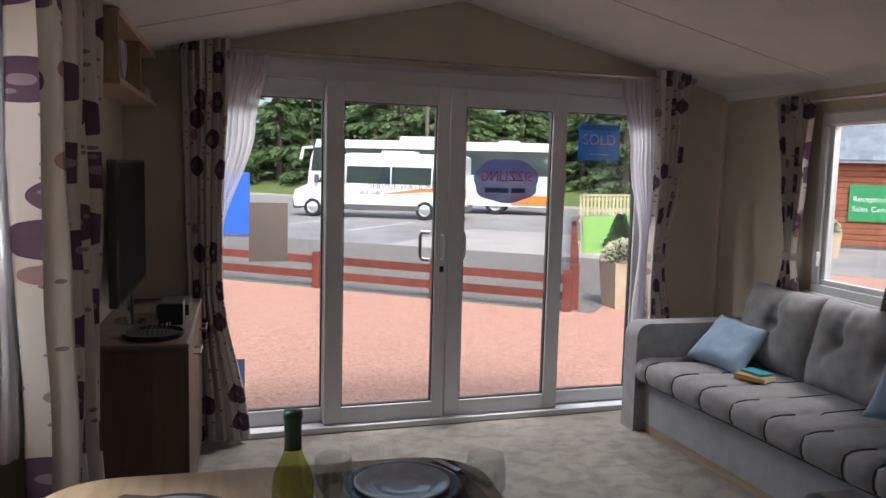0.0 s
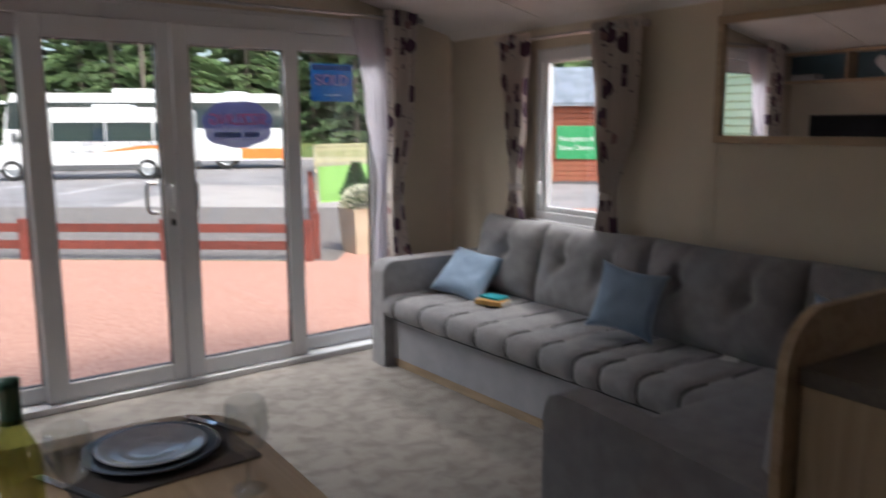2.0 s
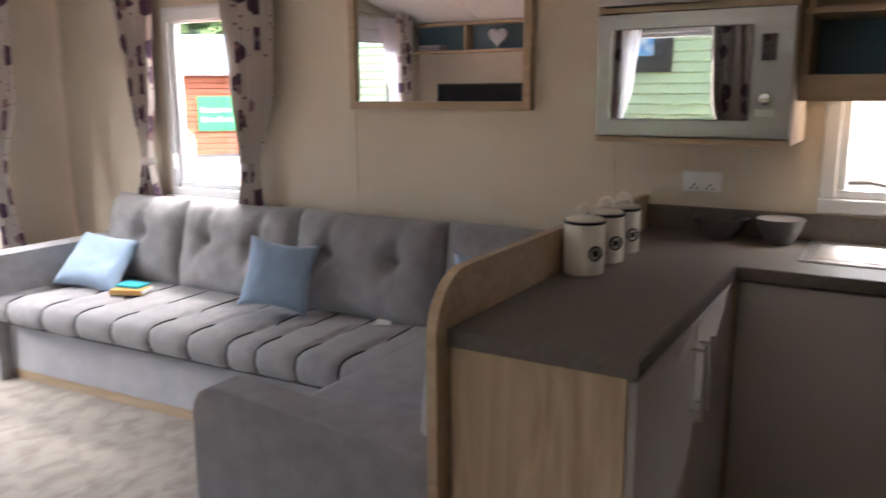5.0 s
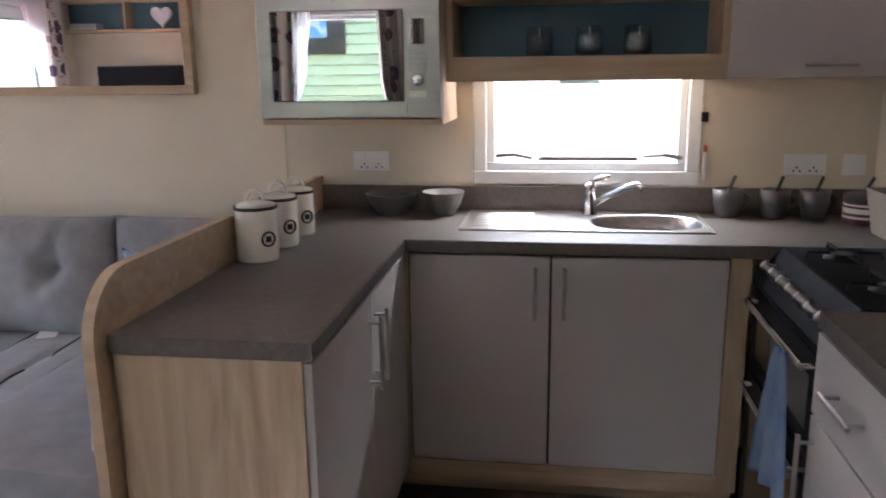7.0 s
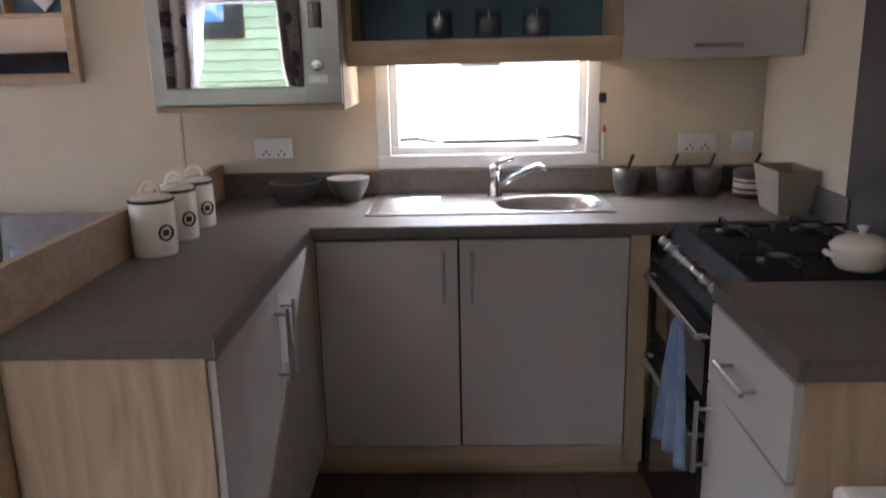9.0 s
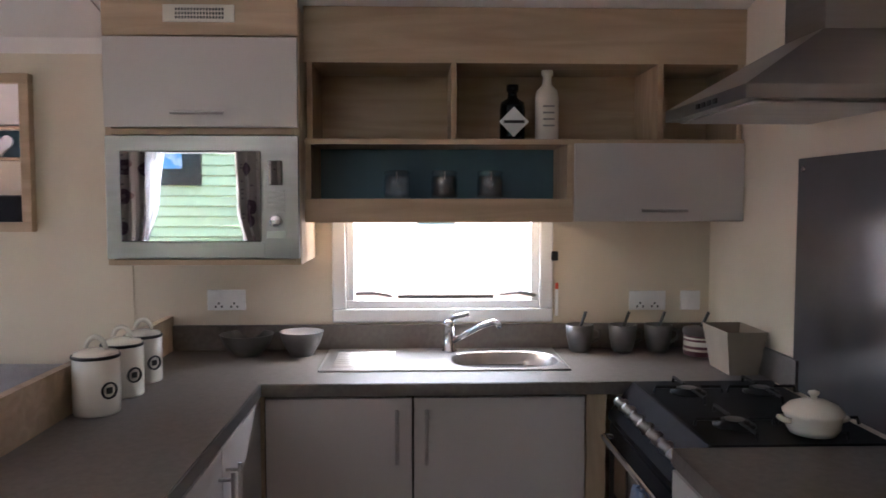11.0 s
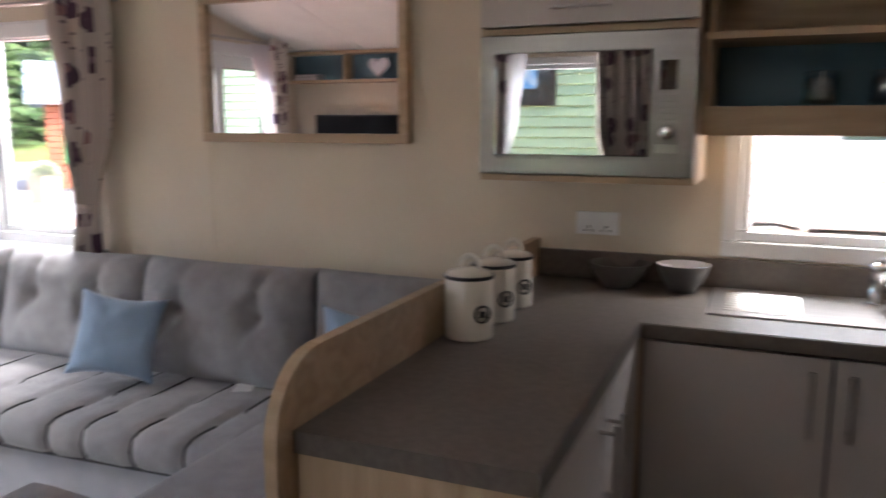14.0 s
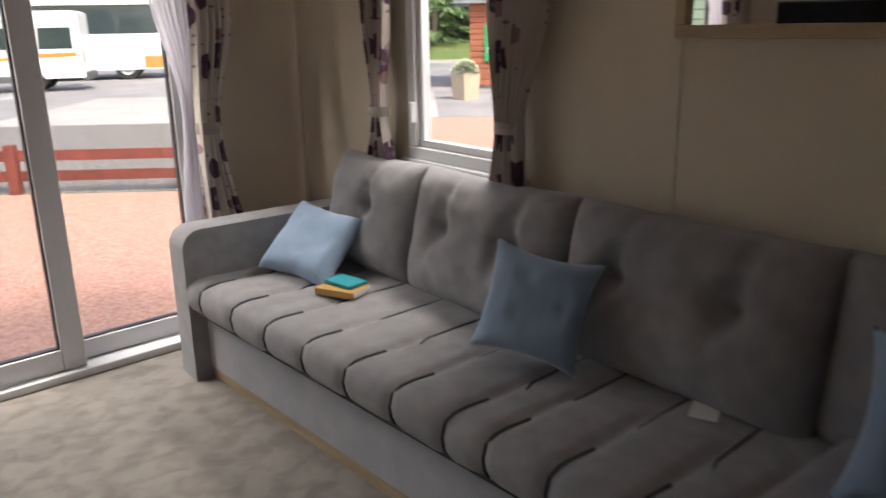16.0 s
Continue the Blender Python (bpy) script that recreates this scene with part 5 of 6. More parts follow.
part("neck", tube([(-2.035, 3.0, 0.81), (-2.035, 3.0, 0.94)], 0.02), CHROME, tv)
part("foot", lathe([(0, 0), (0.14, 0), (0.14, 0.006), (0.03, 0.012), (0, 0.012)], (-1.95, 3.0, 0.806)), CHROME, tv)
tr = thing("round_tray", (-1.9, 2.65, 0.806), "dark round tray with a wire basket", "tray")
part("tray", lathe([(0, 0), (0.115, 0), (0.12, 0.02), (0.114, 0.02), (0.11, 0.006), (0, 0.006)], (-1.90, 2.66, 0.806)), DARK, tr)
for k in range(9):
    a = math.pi * (0.1 + 0.1 * k)
    part("wire", tube([(-1.90 + 0.06 * math.cos(a), 2.68 - 0.05 * math.sin(a), 0.812), (-1.90 + 0.066 * math.cos(a), 2.68 - 0.056 * math.sin(a), 0.86)], 0.003, 6), CHROME, tr)
bx = tagged(part("set_top_box", box((-1.93, 3.50 - 0.42, 0.806), (-1.79, 3.34, 0.855), 0.004), DARK), "black set-top box on the media cabinet", "media box")
tagged(part("speaker_box", box((-1.90, 2.86, 0.806), (-1.80, 2.98, 0.90), 0.006), DARK), "small black media box", "media box")
ws = thing("wall_shelf", (-2.05, 3.2, 1.78), "oak wall shelf with two blue-backed compartments", "shelf")
part("bottom_board", box((XW, 2.50, 1.775), (-1.985, 3.80, 1.80), 0.002), OAK_H, ws)
part("top_board", box((XW, 2.50, 2.02), (-1.985, 3.80, 2.045), 0.002), OAK_H, ws)
for y in (2.51, 3.15, 3.79):
    part("divider", box((XW, y - 0.009, 1.80), (-1.99, y + 0.009, 2.02), 0.001), OAK, ws)
part("back_panel", box((XW + 0.001, 2.52, 1.80), (XW + 0.012, 3.78, 2.02)), TEAL, ws, "blue back panel")
hr = []
for k in range(40):
    t = 2 * math.pi * k / 40
    hr.append((2.83 + 0.0058 * 16 * math.sin(t) ** 3, 1.905 + 0.0058 * (13 * math.cos(t) - 5 * math.cos(2 * t) - 2 * math.cos(3 * t) - math.cos(4 * t))))
tagged(part("heart_ornament", prism(hr, "x", -2.04, -2.015, bev=0.003), WHITE_CROCK), "white heart ornament on the wall shelf", "ornament")
for k in range(2):
    tagged(part("folded_book", box((-2.12, 3.42, 1.801 + 0.027 * k), (-2.0, 3.66, 1.826 + 0.027 * k), 0.003), PALE), "pale book lying on the wall shelf", "book", "shelf books")

# ---------------- dining table ----------------
tab = thing("dining_table", (-1.5, 0.85, 0.0), "oak dining table with rounded corners", "table")
def rrect(x0, x1, y0, y1, r, n=8):
    out = []
    for cx2, cy2, a0 in ((x1 - r, y1 - r, 0), (x0 + r, y1 - r, 90), (x0 + r, y0 + r, 180), (x1 - r, y0 + r, 270)):
        out += [(cx2 + r * math.cos(radians(a0 + 90 * k / n)), cy2 + r * math.sin(radians(a0 + 90 * k / n))) for k in range(n + 1)]
    return out
part("tabletop", prism(rrect(-2.0, -0.975, 0.42, 1.33, 0.16), "z", 0.722, 0.75, bev=0.004), OAK_H, tab)
for y in (0.62, 1.12):
    part("leg", tube([(-1.5, y, 0.02), (-1.5, y, 0.722)], 0.03, 16), STEEL, tab)
    part("foot", box((-1.72, y - 0.03, 0.0), (-1.28, y + 0.03, 0.025), 0.008), STEEL, tab)
def setting(x, y, turn):
    p = thing("place_mat", (x, y, 0.7505), "dark woven rectangular place mat on the table", "place mat", "place settings")
    part("mat", posed(prism(rrect(-0.18, 0.18, -0.15, 0.15, 0.012, 3), "z", 0, 0.0035), Matrix.Translation((x, y, 0.7505)) @ pose(0, 0, 0, 0, 0, turn - 20)), LINEN, p)
    d = thing("dinner_plate", (x, y, 0.755), "slate grey dinner plate", "plate", "place settings")
    part("dish", lathe([(0, 0), (0.08, 0), (0.135, 0.014), (0.138, 0.018), (0.132, 0.019), (0.085, 0.007), (0, 0.006)], (x, y, 0.755), 56), SLATE_CROCK, d, smooth=True)
    s = thing("side_plate", (x, y, 0.762), "pale grey-blue ridged side plate stacked on a dark plate", "plate", "place settings")
    part("dish", lathe([(0, 0), (0.066, 0), (0.109, 0.012), (0.112, 0.016), (0.108, 0.0175), (0.098, 0.0135), (0.088, 0.0125), (0.072, 0.0065), (0.066, 0.0085), (0.062, 0.0065), (0.03, 0.0062), (0, 0.006)], (x, y, 0.762), 56), PLATE, s, smooth=True)
    for k, dx in enumerate((0.185, -0.185)):
        c = thing("fork" if k else "knife", (x, y, 0.75), "black handled table cutlery beside the plate", "cutlery", "cutlery")
        m = Matrix.Translation((x, y, 0.7525)) @ pose(0, 0, 0, 0, 0, turn)
        part("grip", posed(box((dx - 0.008, -0.10, 0.0), (dx + 0.008, 0.01, 0.007), 0.002), m), DARK, c)
        part("blade", posed(box((dx - 0.009, 0.01, 0.002), (dx + 0.009, 0.11, 0.004), 0.001), m), CHROME, c)
setting(-1.20, 1.12, 25), setting(-1.70, 1.02, 0)
wine_bottle(-1.469, 0.81, 0.7505, WINE, "green wine bottle with a dark green foil")
def goblet(x, y):
    b = thing("wine_glass", (x, y, 0.7505), "clear stemmed wine glass", "wine glass", "wine glasses")
    part("glass", lathe([(0, 0.001), (0.034, 0.0), (0.034, 0.002), (0.006, 0.006), (0.0045, 0.06), (0.006, 0.07), (0.03, 0.085), (0.042, 0.115), (0.041, 0.15), (0.036, 0.18), (0.0348, 0.18), (0.0395, 0.15), (0.0405, 0.116), (0.028, 0.088), (0, 0.078)], (x, y, 0.7505), 40), CLEAR, b, smooth=True)
    return b
g0 = goblet(-1.385, 0.90)
for x, y in ((-1.085, 0.86), (-1.585, 0.70)):
    copy_thing(g0, Matrix.Translation((x, y, 0.7505)))

# ---------------- outdoors ----------------
def sheet(name, pts, z, material, label, category):
    return tagged(part(name, prism(pts, "z", z - 0.3, z), material), label, category, kind="structure")
sheet("ground", [(-400, -400), (400, -400), (400, 600), (-400, 600)], OUT - 0.004, GRASS, "rough grass running to the woods", "ground")
D = Vector((0.80, -0.60))
Nn = Vector((0.60, 0.80))
def band(o, a, b, c, d):
    """Corners of a field strip: from a to b along the fence's line, from c to d away from the caravan."""
    o = Vector(o)
    return [tuple(o + D * u + Nn * v) for u, v in ((a, c), (b, c), (b, d), (a, d))]
P0 = Vector((3.2, 10.2))
sheet("forecourt", [(-14, -12), (36, -12), (36, 24), (11.0, 19.0), (7.2, 18.4), tuple(P0), tuple(P0 - D * 24), (-14, 20)], OUT, RED_GRAVEL, "red stone chip forecourt", "gravel")
sheet("gravel_strip", band(P0, -30, 0.4, 0.05, 7.5), OUT + 0.003, GREY_GRAVEL, "grey gravel strip behind the fence", "gravel")
sheet("road", band(P0, -60, 7, 7.5, 33), OUT + 0.006, TARMAC, "pale worn tarmac car park", "road")
sheet("pavement", band(P0, -6.8, 3.4, 7.6, 14.5), OUT + 0.010, CONCRETE, "pale concrete apron", "pavement")
sheet("kerb", band(P0, -60, 40, 33, 33.5), OUT + 0.14, CONCRETE, "pale kerb at the far side of the car park", "kerb")
sheet("lawn", [(7.08, 18.1), (11.0, 18.4), (22.0, 36.0), (14.1, 33.4)], OUT + 0.05, LAWN, "bright green artificial lawn", "lawn")
bank = bmesh.new()
q = [P0 + D * u + Nn * v for u, v in ((-90, 33.4), (60, 33.4), (60, 38.5), (-90, 38.5), (60, 60), (-90, 60))]
vs = [bank.verts.new((p.x, p.y, OUT + z)) for p, z in zip(q, (0.08, 0.08, 0.95, 0.95, 1.3, 1.3))]
bank.faces.new(vs[:4]), bank.faces.new((vs[3], vs[2], vs[4], vs[5]))
tagged(part("grass_bank", bank, GRASS), "rough grass bank below the trees", "grass", kind="structure")
for k in range(5):
    sheet("parking_line", band(P0, -22 + 3 * k, -21.9 + 3 * k, 11, 16), OUT + 0.012, BUSWHITE, "white painted bay line", "road marking")

def rail_fence(name, start, step, count, label, posth=0.60):
    f = thing(name, (start[0], start[1], OUT), label, "fence")
    s, d = Vector(start), Vector(step)
    L = d.length
    ang = math.degrees(math.atan2(d.y, d.x))
    for k in range(count):
        p = s + d * k
        m = Matrix.Translation((p.x, p.y, OUT)) @ pose(0, 0, 0, 0, 0, ang)
        part("post", posed(box((-0.065, -0.11, -0.1), (0.065, 0.03, posth + 0.03), 0.012), m), FENCE, f)
        if k < count - 1:
            for z in (0.16, 0.42):
                part("rail", posed(box((0.0, -0.075, z), (L, -0.052, z + 0.135), 0.004), m), FENCE, f)
    return f
rail_fence("timber_fence", P0, -D * 2.2, 9, "low red-stained two-rail timber fence")
rail_fence("timber_fence", P0 + Vector((0.14, 0.16)), Vector((0.86, 1.94)), 6, "low red-stained timber fence running back to the lawn", 0.68)

pf = thing("picket_fence", (14.1, 33.5, OUT), "pale timber picket fence round the lawn", "fence")
for (ax2, ay2), (bx2, by2), n in (((14.1, 33.5), (22.0, 36.1), 34), ((7.0, 18.1), (14.0, 33.5), 60)):
    ang = math.degrees(math.atan2(by2 - ay2, bx2 - ax2))
    L = math.hypot(bx2 - ax2, by2 - ay2)
    m = Matrix.Translation((ax2, ay2, OUT)) @ pose(0, 0, 0, 0, 0, ang)
    for k in range(n):
        x = L * k / n
        part("paling", posed(box((x, -0.012, 0.05), (x + 0.13, 0.012, 0.98 + 0.02 * (k % 2)), 0.003), m), PALING, pf)
    for z in (0.25, 0.8, 1.0):
        part("rail", posed(box((0, 0.013, z), (L, 0.06, z + 0.09), 0.004), m), PALING, pf)

def leaves(count, inside, size, seed):
    """Many small leaf blades, each at a place that inside(random) gives with its outward way."""
    rnd = random.Random(seed)
    vs, fs = [], []
    for _ in range(count):
        p, d = inside(rnd)
        d = Vector(d).normalized()
        u = d.orthogonal().normalized()
        u.rotate(Matrix.Rotation(rnd.uniform(0, 6.28), 3, d))
        s = size * rnd.uniform(0.6, 1.4)
        a, b = Vector(p) - u * s * 0.32, Vector(p) + u * s * 0.32
        c = Vector(p) + d * s + Vector((0, 0, -0.12 * s))
        i = len(vs)
        vs += [a, b, c + u * s * 0.1, c - u * s * 0.1]
        fs.append((i, i + 1, i + 2, i + 3))
    return vs, fs
def leafy(name, data, material, parent):
    me = bpy.data.meshes.new(name)
    me.from_pydata(data[0], [], data[1])
    me.materials.append(material)
    ob = new(name, me)
    ob.parent = parent
    ob.matrix_parent_inverse = Matrix.Translation(-parent.location)
    return ob
def planter(x, y):
    p = thing("planter", (x, y, OUT), "square tan planter full of cream flowers", "planter")
    bm = bmesh.new()
    lo = [bm.verts.new((x + a * 0.24, y + b * 0.24, OUT)) for a, b in ((-1, -1), (1, -1), (1, 1), (-1, 1))]
    hi = [bm.verts.new((x + a * 0.29, y + b * 0.29, OUT + 0.72)) for a, b in ((-1, -1), (1, -1), (1, 1), (-1, 1))]
    bm.faces.new(lo), bm.faces.new(hi)
    for k in range(4):
        bm.faces.new((lo[k], lo[(k + 1) % 4], hi[(k + 1) % 4], hi[k]))
    part("tub", bm, TUB, p)
    def dome(r):
        a, e = r.uniform(0, 6.28), r.uniform(0.05, 1.5)
        q = Vector((math.cos(a) * math.cos(e), math.sin(a) * math.cos(e), math.sin(e) * 0.8)) * r.uniform(0.5, 1) ** 0.4
        return (x + q.x * 0.34, y + q.y * 0.34, OUT + 0.70 + q.z * 0.42), (q.x, q.y, q.z + 0.3)
    leafy("foliage", leaves(1500, dome, 0.05, 5), SHRUB, p)
    leafy("blossom", leaves(2200, lambda r: ((lambda t: (tuple(Vector(t[0]) + Vector(t[1]).normalized() * 0.02), t[1]))(dome(r))), 0.045, 6), PETAL, p)
    return p
planter(4.3, 10.55), planter(13.6, 17.0)
sh = thing("conifer_shrub", (8.55, 18.9, OUT), "small dark pointed conifer shrub", "shrub")
part("trunk", tube([(8.55, 18.9, OUT), (8.55, 18.9, OUT + 0.8)], 0.03, 8), BARK, sh)
def spire(r):
    h = r.uniform(0.08, 0.95)
    a, w = r.uniform(0, 6.28), 0.42 * (1 - h / 1.05) * r.uniform(0.6, 1.1)
    return (8.55 + w * math.cos(a), 18.9 + w * math.sin(a), OUT + h), (math.cos(a), math.sin(a), 0.9)
leafy("crown", leaves(2600, spire, 0.09, 8), SHRUB, sh)

# spruces at the wood's edge
def spruce(seed, h, bare):
    rnd = random.Random(seed)
    t = thing("spruce_tree", (0, 0, OUT), "tall dark green spruce at the wood's edge", "tree", "edge of the wood")
    t.location = (0, 0, OUT)
    bm = bmesh.new()
    n = 9
    rings = [[bm.verts.new(((0.24 * (1 - k / 12)) * math.cos(6.283 * j / n) + 0.05 * math.sin(k), (0.24 * (1 - k / 12)) * math.sin(6.283 * j / n), OUT - 0.2 + h * k / 10)) for j in range(n)] for k in range(11)]
    for a, b in zip(rings, rings[1:]):
        for j in range(n):
            bm.faces.new((a[j], a[(j + 1) % n], b[(j + 1) % n], b[j]))
    part("trunk", bm, BARK, t)
    bm = bmesh.new()
    limbs = []
    z = bare
    while z < h * 0.97:
        for _ in range(rnd.randint(3, 5)):
            a = rnd.uniform(0, 6.28)
            L = (1 - z / h) * 3.4 * rnd.uniform(0.6, 1.15) + 0.3
            d = Vector((math.cos(a), math.sin(a), 0))
            limbs.append((z, d, L))
            tube([(0, 0, OUT + z), d * L * 0.5 + Vector((0, 0, OUT + z - 0.02 * L)), d * L + Vector((0, 0, OUT + z - 0.22 * L))], 0.035, 4, bm)
        z += rnd.uniform(0.3, 0.55)
    part("limbs", bm, BARK, t)
    def spray(r):
        z, d, L = r.choice(limbs)
        s = r.random() ** 0.6
        side = Vector((-d.y, d.x, 0)) * r.uniform(-0.34, 0.34) * L * (1.15 - s)
        q = d * L * s + side + Vector((0, 0, OUT + z - 0.22 * L * s * s + r.uniform(-0.16, 0.06)))
        return q, d + side * 0.8 + Vector((0, 0, r.uniform(-0.8, 0.3)))
    leafy("crown", leaves(11000, spray, 0.27, seed), LEAFC, t)
    return t
kinds = [spruce(31, 13, 1.2), spruce(32, 15, 2.8), spruce(33, 11, 0.6)]
rnd = random.Random(4)
spots = []
for row in range(3):
    for k in range(26):
        q = P0 + D * (-34 + k * 3.1 + rnd.uniform(-1, 1)) + Nn * (39 + row * 4.0 + rnd.uniform(-1.2, 1.2))
        spots.append(q)
for k, q in enumerate(spots):
    m = Matrix.Translation((q.x, q.y, OUT)) @ pose(0, 0, 0, 0, 0, rnd.uniform(0, 360))
    if k < 3:
        kinds[k].matrix_basis = m
    else:
        copy_thing(kinds[k % 3], m)
# flat sheet behind the trees; its near-black colour stands in for the wood's shade
wood = sheet("backdrop", band(P0, -120, 90, 56, 57), OUT + 24, mat("wood_shade", (0.012, 0.02, 0.01), (0.03, 0.045, 0.02), 0.95, scale=(0.7, 0.7, 0.4), detail=9), "dark sheet behind the spruces, coloured as the wood's shade", "woods")

# vehicles
def wheel(parent, x, y, z, r, side):
    m = Matrix.Translation((x, y, z)) @ pose(0, 0, 0, 90)
    w = part("wheel", posed(lathe([(r * 0.62, -0.11), (r * 0.95, -0.11), (r, -0.08), (r, 0.08), (r * 0.95, 0.11), (r * 0.62, 0.11), (r * 0.62, -0.11)], n=28), m), RUBBER, parent)
    part("rim", posed(lathe([(0, -0.095), (r * 0.25, -0.10), (r * 0.5, -0.06), (r * 0.63, -0.10), (r * 0.63, 0.10), (r * 0.5, 0.06), (0, 0.095)], n=28), m), GALV, w)


def minibus():
    """Built with its nose towards -x and its near side towards -y, wheels on z = 0."""
    b = thing("minibus", (0, 0, 0), "white high-roof minibus with an orange swoosh and dark windows", "minibus")
    W = 1.0
    side = [(-1.05, 0.42), (-1.12, 0.75), (-1.05, 1.08), (-0.35, 1.40), (0.40, 2.28), (0.75, 2.52), (1.3, 2.66), (5.9, 2.66), (6.05, 2.56), (6.1, 0.45)]
    part("body", prism(side, "y", -W, W, bev=0.06), BUSWHITE, b)
    part("bumper", box((-1.16, -0.98, 0.32), (-0.8, 0.98, 0.72), 0.05), BUMPER, b)
    part("bumper", box((5.95, -0.98, 0.35), (6.18, 0.98, 0.62), 0.04), BUMPER, b)
    part("side_sill", box((0.55, -1.012, 0.36), (4.2, -0.99, 0.56), 0.005), BUMPER, b)
    part("windscreen", prism([(-0.28, 1.46), (0.40, 2.24), (0.36, 2.27), (-0.33, 1.48)], "y", -0.86, 0.86), BUSGLASS, b)
    for x0, x1 in ((-0.1, 0.75), (1.15, 3.0), (3.04, 4.7), (4.74, 5.8)):
        ring2 = [(x0 + (0.55 if x0 < 0.1 else 0.03), 2.12), (x1, 2.12), (x1, 1.42), (x0, 1.42)]
        part("window", prism(ring2, "y", -W - 0.006, -W + 0.02, bev=0.004), BUSGLASS, b)
    part("swoosh", prism([(2.6, 1.0), (3.3, 1.12), (4.2, 1.26), (5.9, 1.30), (5.9, 1.16), (4.4, 1.13), (3.4, 1.04)], "y", -W - 0.006, -W + 0.01), ORANGE, b, "orange livery swoosh")
    words("SERVICE STATION", 0.33, Matrix.Translation((3.45, -W - 0.008, 1.32)) @ pose(0, 0, 0, 90), NAVY, b)
    words("BUS HIRE", 0.22, Matrix.Translation((2.2, -W - 0.008, 1.04)) @ pose(0, 0, 0, 90), NAVY, b)
    part("headlight", box((-1.08, -0.99, 0.84), (-0.70, -0.72, 1.10), 0.04), CLEAR, b)
    part("tail_light", box((6.06, -1.0, 0.9), (6.12, -0.86, 1.35), 0.02), RED, b)
    part("mirror", box((-0.15, -1.25, 1.4), (0.0, -1.03, 1.75), 0.04), BUMPER, b)
    part("roof_unit", box((2.5, -0.6, 2.65), (3.9, 0.6, 2.78), 0.06), BUSWHITE, b)
    part("door_line", box((1.12, -1.004, 0.5), (1.135, -0.995, 2.5)), BUMPER, b)
    for x in (-0.28, 4.45):
        for y in (-0.9, 0.9):
            wheel(b, x, y, 0.38, 0.38, 1)
    return b


def coach():
    b = thing("coach", (0, 0, 0), "white coach with a grey window band and an orange rear panel", "coach")
    W = 1.2
    side = [(-2.2, 0.4), (-2.32, 1.2), (-2.15, 2.5), (-1.85, 3.4), (9.4, 3.4), (9.7, 3.2), (9.8, 0.4)]
    part("body", prism(side, "y", -W, W, bev=0.08), BUSWHITE, b)
    part("window_band", prism([(-2.0, 3.0), (9.5, 3.0), (9.65, 1.85), (-2.15, 1.85)], "y", -W - 0.008, -W + 0.02), BUSGLASS, b)
    part("rear_window", box((9.68, -1.0, 1.85), (9.82, 1.0, 2.9), 0.03), BUSGLASS, b)
    part("rear_panel", box((7.7, -W - 0.012, 0.45), (9.84, W, 0.95), 0.03), ORANGE, b, "orange lower rear panel")
    part("roof_unit", box((2.2, -0.9, 3.38), (4.8, 0.9, 3.62), 0.08), BUSWHITE, b)
    part("roof_hatch", box((7.0, -0.5, 3.38), (8.0, 0.5, 3.52), 0.05), BUSWHITE, b)
    part("mirror_arm", tube([(-2.1, -1.1, 3.0), (-2.5, -1.35, 2.95), (-2.6, -1.4, 2.4)], 0.08, 8), BUSWHITE, b)
    for x in (0.4, 7.0):
        for y in (-1.05, 1.05):
            wheel(b, x, y, 0.5, 0.5, 1)
    return b


VA = -23.4
minibus().matrix_basis = Matrix.Translation((1.95, 32.9, OUT + 0.01)) @ pose(0, 0, 0, 0, 0, VA)
coach().matrix_basis = Matrix.Translation((4.2, 38.6, OUT + 0.01)) @ pose(0, 0, 0, 0, 0, VA)
hb = thing("blue_board", (-1.75, 22.8, OUT), "tall blue information board", "board")
part("panel", posed(box((-0.42, -0.06, 0.05), (0.42, 0.06, 1.85), 0.01), Matrix.Translation((-1.75, 22.8, OUT))), SKYBLUE, hb)
part("base", posed(box((-0.45, -0.2, 0.0), (0.45, 0.2, 0.06), 0.01), Matrix.Translation((-1.75, 22.8, OUT))), BUMPER, hb)
lp = thing("street_lamp", (7.7, 21.5, OUT), "grey galvanised lamp column", "lamp post")
part("column", tube([(7.7, 21.5, OUT), (7.7, 21.5, OUT + 1.6), (7.7, 21.5, OUT + 7)], 0.07, 12), GALV, lp)
part("base", tube([(7.7, 21.5, OUT), (7.7, 21.5, OUT + 1.4)], 0.11, 12), GALV, lp)
tp = thing("telegraph_pole", (8.9, 44, OUT), "tall weathered timber telegraph pole", "pole")
part("shaft", tube([(8.9, 44, OUT), (8.9, 44, OUT + 9)], 0.11, 12), BARK, tp)

# reception cabin: local x along its front, y away from the viewer
rc = thing("reception_cabin", (0, 0, 0), "red-brown timber sales cabin with a slate roof", "cabin")
for k in range(15):
    part("log_board", box((0, -0.02, 0.1 + 0.175 * k), (8, 0.05, 0.1 + 0.175 * k + 0.165), 0.02), LOG, rc)
part("wall", box((0.02, 0.05, 0), (7.98, 4.5, 2.75)), LOG, rc)
part("footing", box((-0.02, -0.03, -0.05), (8.02, 4.5, 0.1)), BUMPER, rc)
rf = part("roof", prism([(-0.4, 2.68), (2.3, 4.0), (4.9, 2.68), (4.9, 2.6), (2.3, 3.9), (-0.4, 2.6)], "x", -0.5, 8.5), SLATE, rc)
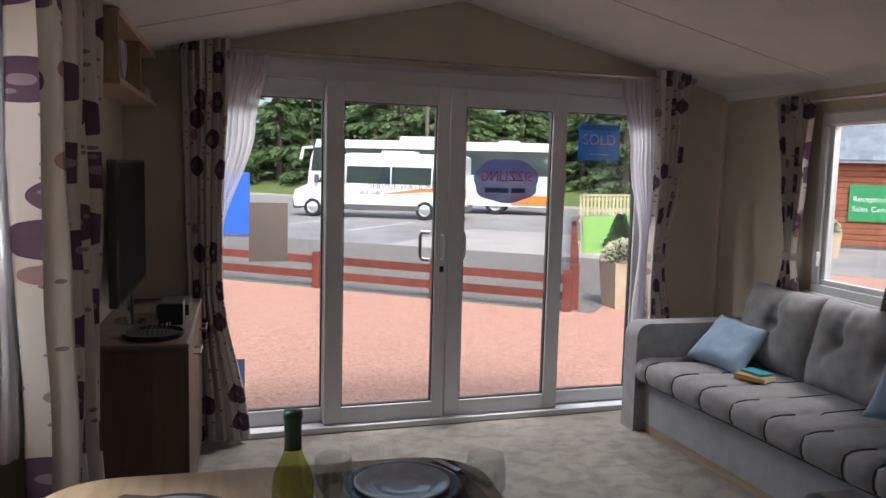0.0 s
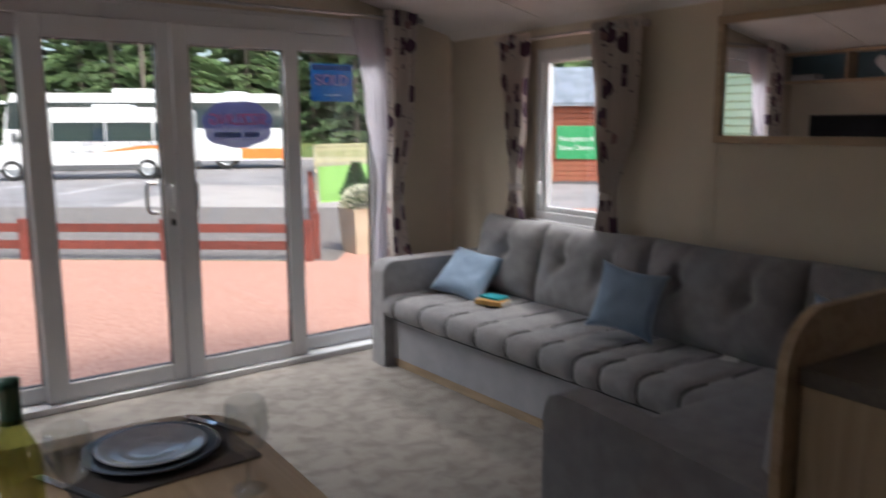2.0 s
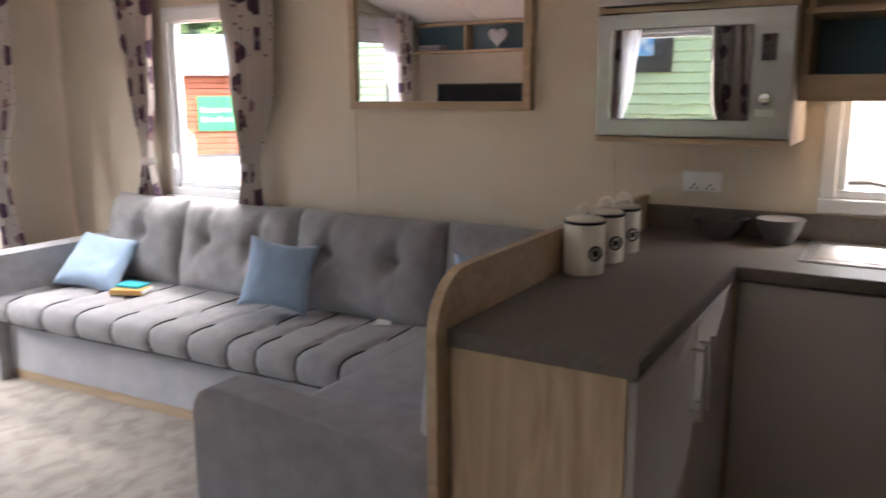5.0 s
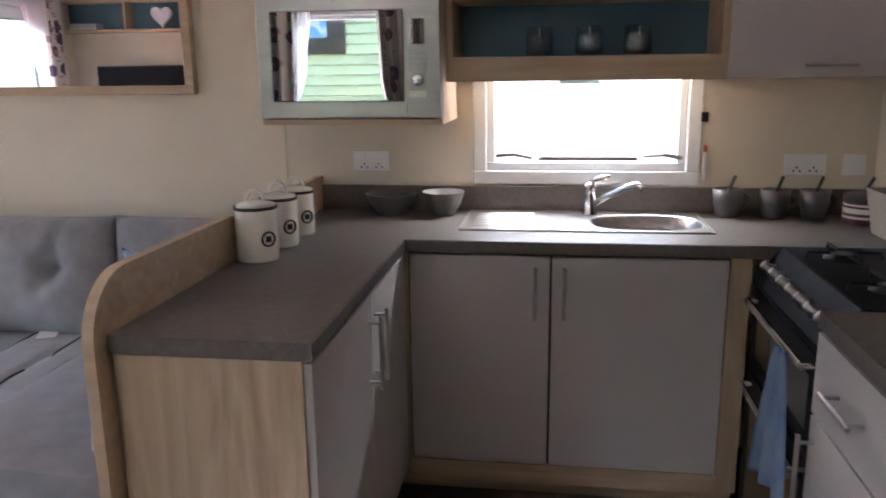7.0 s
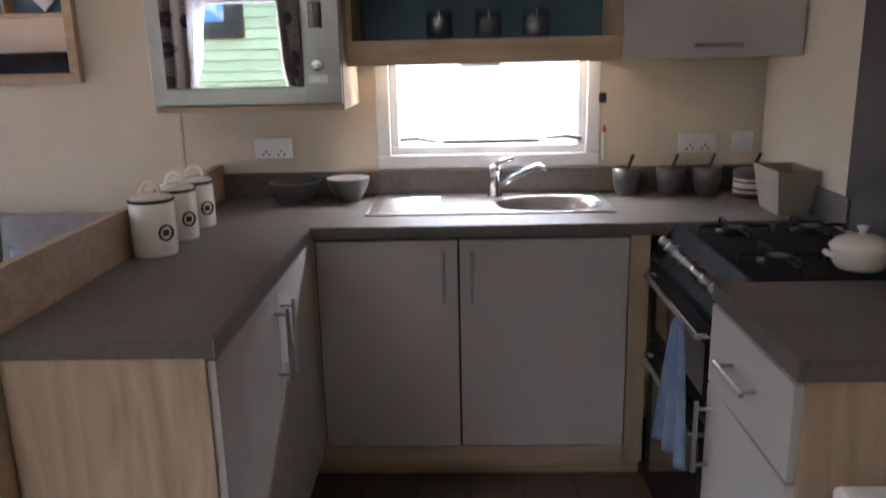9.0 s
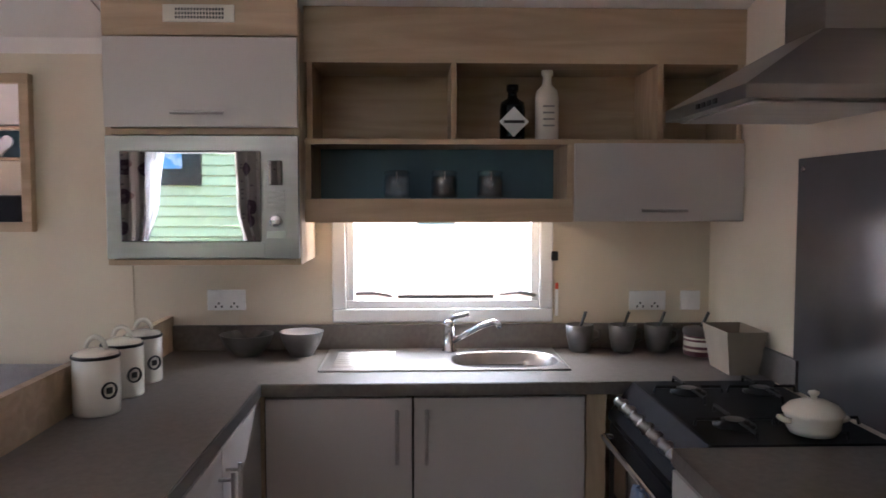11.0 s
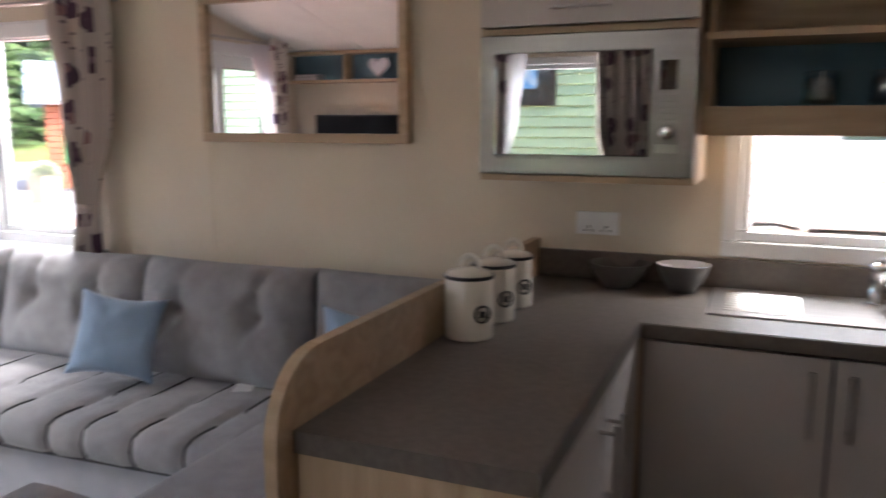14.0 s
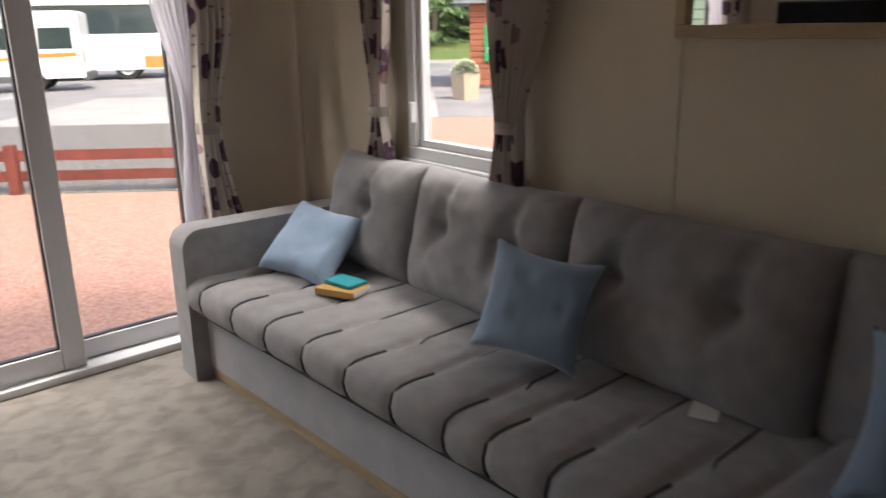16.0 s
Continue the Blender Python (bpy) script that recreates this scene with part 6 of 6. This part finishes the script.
for j in range(9):
    for k in range(24):
        y0 = -0.42 + j * 0.3
        z0 = 2.69 + (y0 + 0.4) * 1.32 / 2.7
        m = Matrix.Translation((-0.5 + 0.375 * (k + 0.5 * (j % 2)), y0, z0)) @ pose(0, 0, 0, 26.05)
        part("slate", posed(box((0, 0, 0.0), (0.365, 0.34, 0.02)), m), SLATE, rf)
wd = part("window", box((2.15, -0.06, 1.35), (3.25, 0.0, 2.45), 0.01), mat("orange_window_timber", (0.50, 0.17, 0.04), rough=0.6), rc, "orange timber window")
part("pane", box((2.25, -0.07, 1.45), (3.15, -0.055, 2.35)), BUSGLASS, wd)
part("window_poster", box((2.5, -0.078, 2.0), (3.1, -0.068, 2.32)), SKYBLUE, wd)
sg = part("green_sign", box((0.45, -0.09, 0.85), (1.80, -0.03, 1.95), 0.01), GREEN_S, rc, "green reception sign")
for body, z in (("Reception &", 1.52), ("Sales Centre", 1.22)):
    words(body, 0.23, Matrix.Translation((1.125, -0.095, z)) @ pose(0, 0, 0, 90), WHITE, sg)
rc.matrix_basis = Matrix.Translation((16.0, 19.6, OUT)) @ pose(0, 0, 0, 0, 0, -41)

def neighbour(name, x0, x1, y0, y1, material, face, label):
    n = thing(name, ((x0 + x1) / 2, (y0 + y1) / 2, OUT), label, "caravan")
    part("body", box((x0, y0, OUT + 0.3), (x1, y1, OUT + 3.0), 0.03), material, n)
    part("skirt", box((x0 + 0.05, y0 + 0.05, OUT), (x1 - 0.05, y1 - 0.05, OUT + 0.3)), BUMPER, n)
    part("roof", prism([(x0 - 0.15, OUT + 3.0), (x1 + 0.15, OUT + 3.0), ((x0 + x1) / 2, OUT + 3.5)], "y", y0 - 0.1, y1 + 0.1), SLATE, n)
    xf, s = (x1, 1) if face > 0 else (x0, -1)
    for k in range(24):
        z = OUT + 0.32 + 0.111 * k
        bm = bmesh.new()
        prism([(xf, z), (xf + s * 0.022, z + 0.012), (xf + s * 0.034, z + 0.02), (xf + s * 0.006, z + 0.111), (xf, z + 0.111)], "y", y0 + 0.03, y1 - 0.03, bm)
        part("cladding_board", bm, material, n)
    return n
gn = neighbour("neighbour_caravan", -8.2, -5.0, -6, 8, CLAD, 1, "pale green clad neighbouring caravan")
w_ = part("window", box((-5.0, 1.85, 1.62), (-4.94, 2.75, 2.25), 0.01), DARK, gn)
part("pane", box((-4.95, 1.92, 1.68), (-4.93, 2.68, 2.19)), BUSGLASS, w_)
part("window_poster", box((-4.935, 2.05, 1.80), (-4.925, 2.32, 2.06)), mat("pale_blue_poster", (0.10, 0.38, 0.78), (0.5, 0.68, 0.85), 0.4, scale=(6, 6, 6), lo=0.48, hi=0.52), w_)
neighbour("neighbour_caravan", 4.6, 7.8, -9, 1.6, CLAD_W, -1, "cream clad neighbouring caravan")

# ---------------- kitchen floor planks ----------------
full = finish("plank", box((0, 0, -0.006), (1.196, 0.176, 0.0), 0.0012), PLANK)
half = finish("plank", box((0, 0, -0.006), (0.596, 0.176, 0.0), 0.0012), PLANK)
for r_ in range(11):
    runs = ((0, full), (1.2, full), (2.4, full)) if r_ % 2 else ((0, half), (0.6, full), (1.8, full), (3.0, half))
    for x, mesh in runs:
        ob = new("plank", mesh)
        ob.location = (XW + x + 0.002, YS + 0.18 * r_ + 0.002, 0)
        ob.parent = kitchen_floor
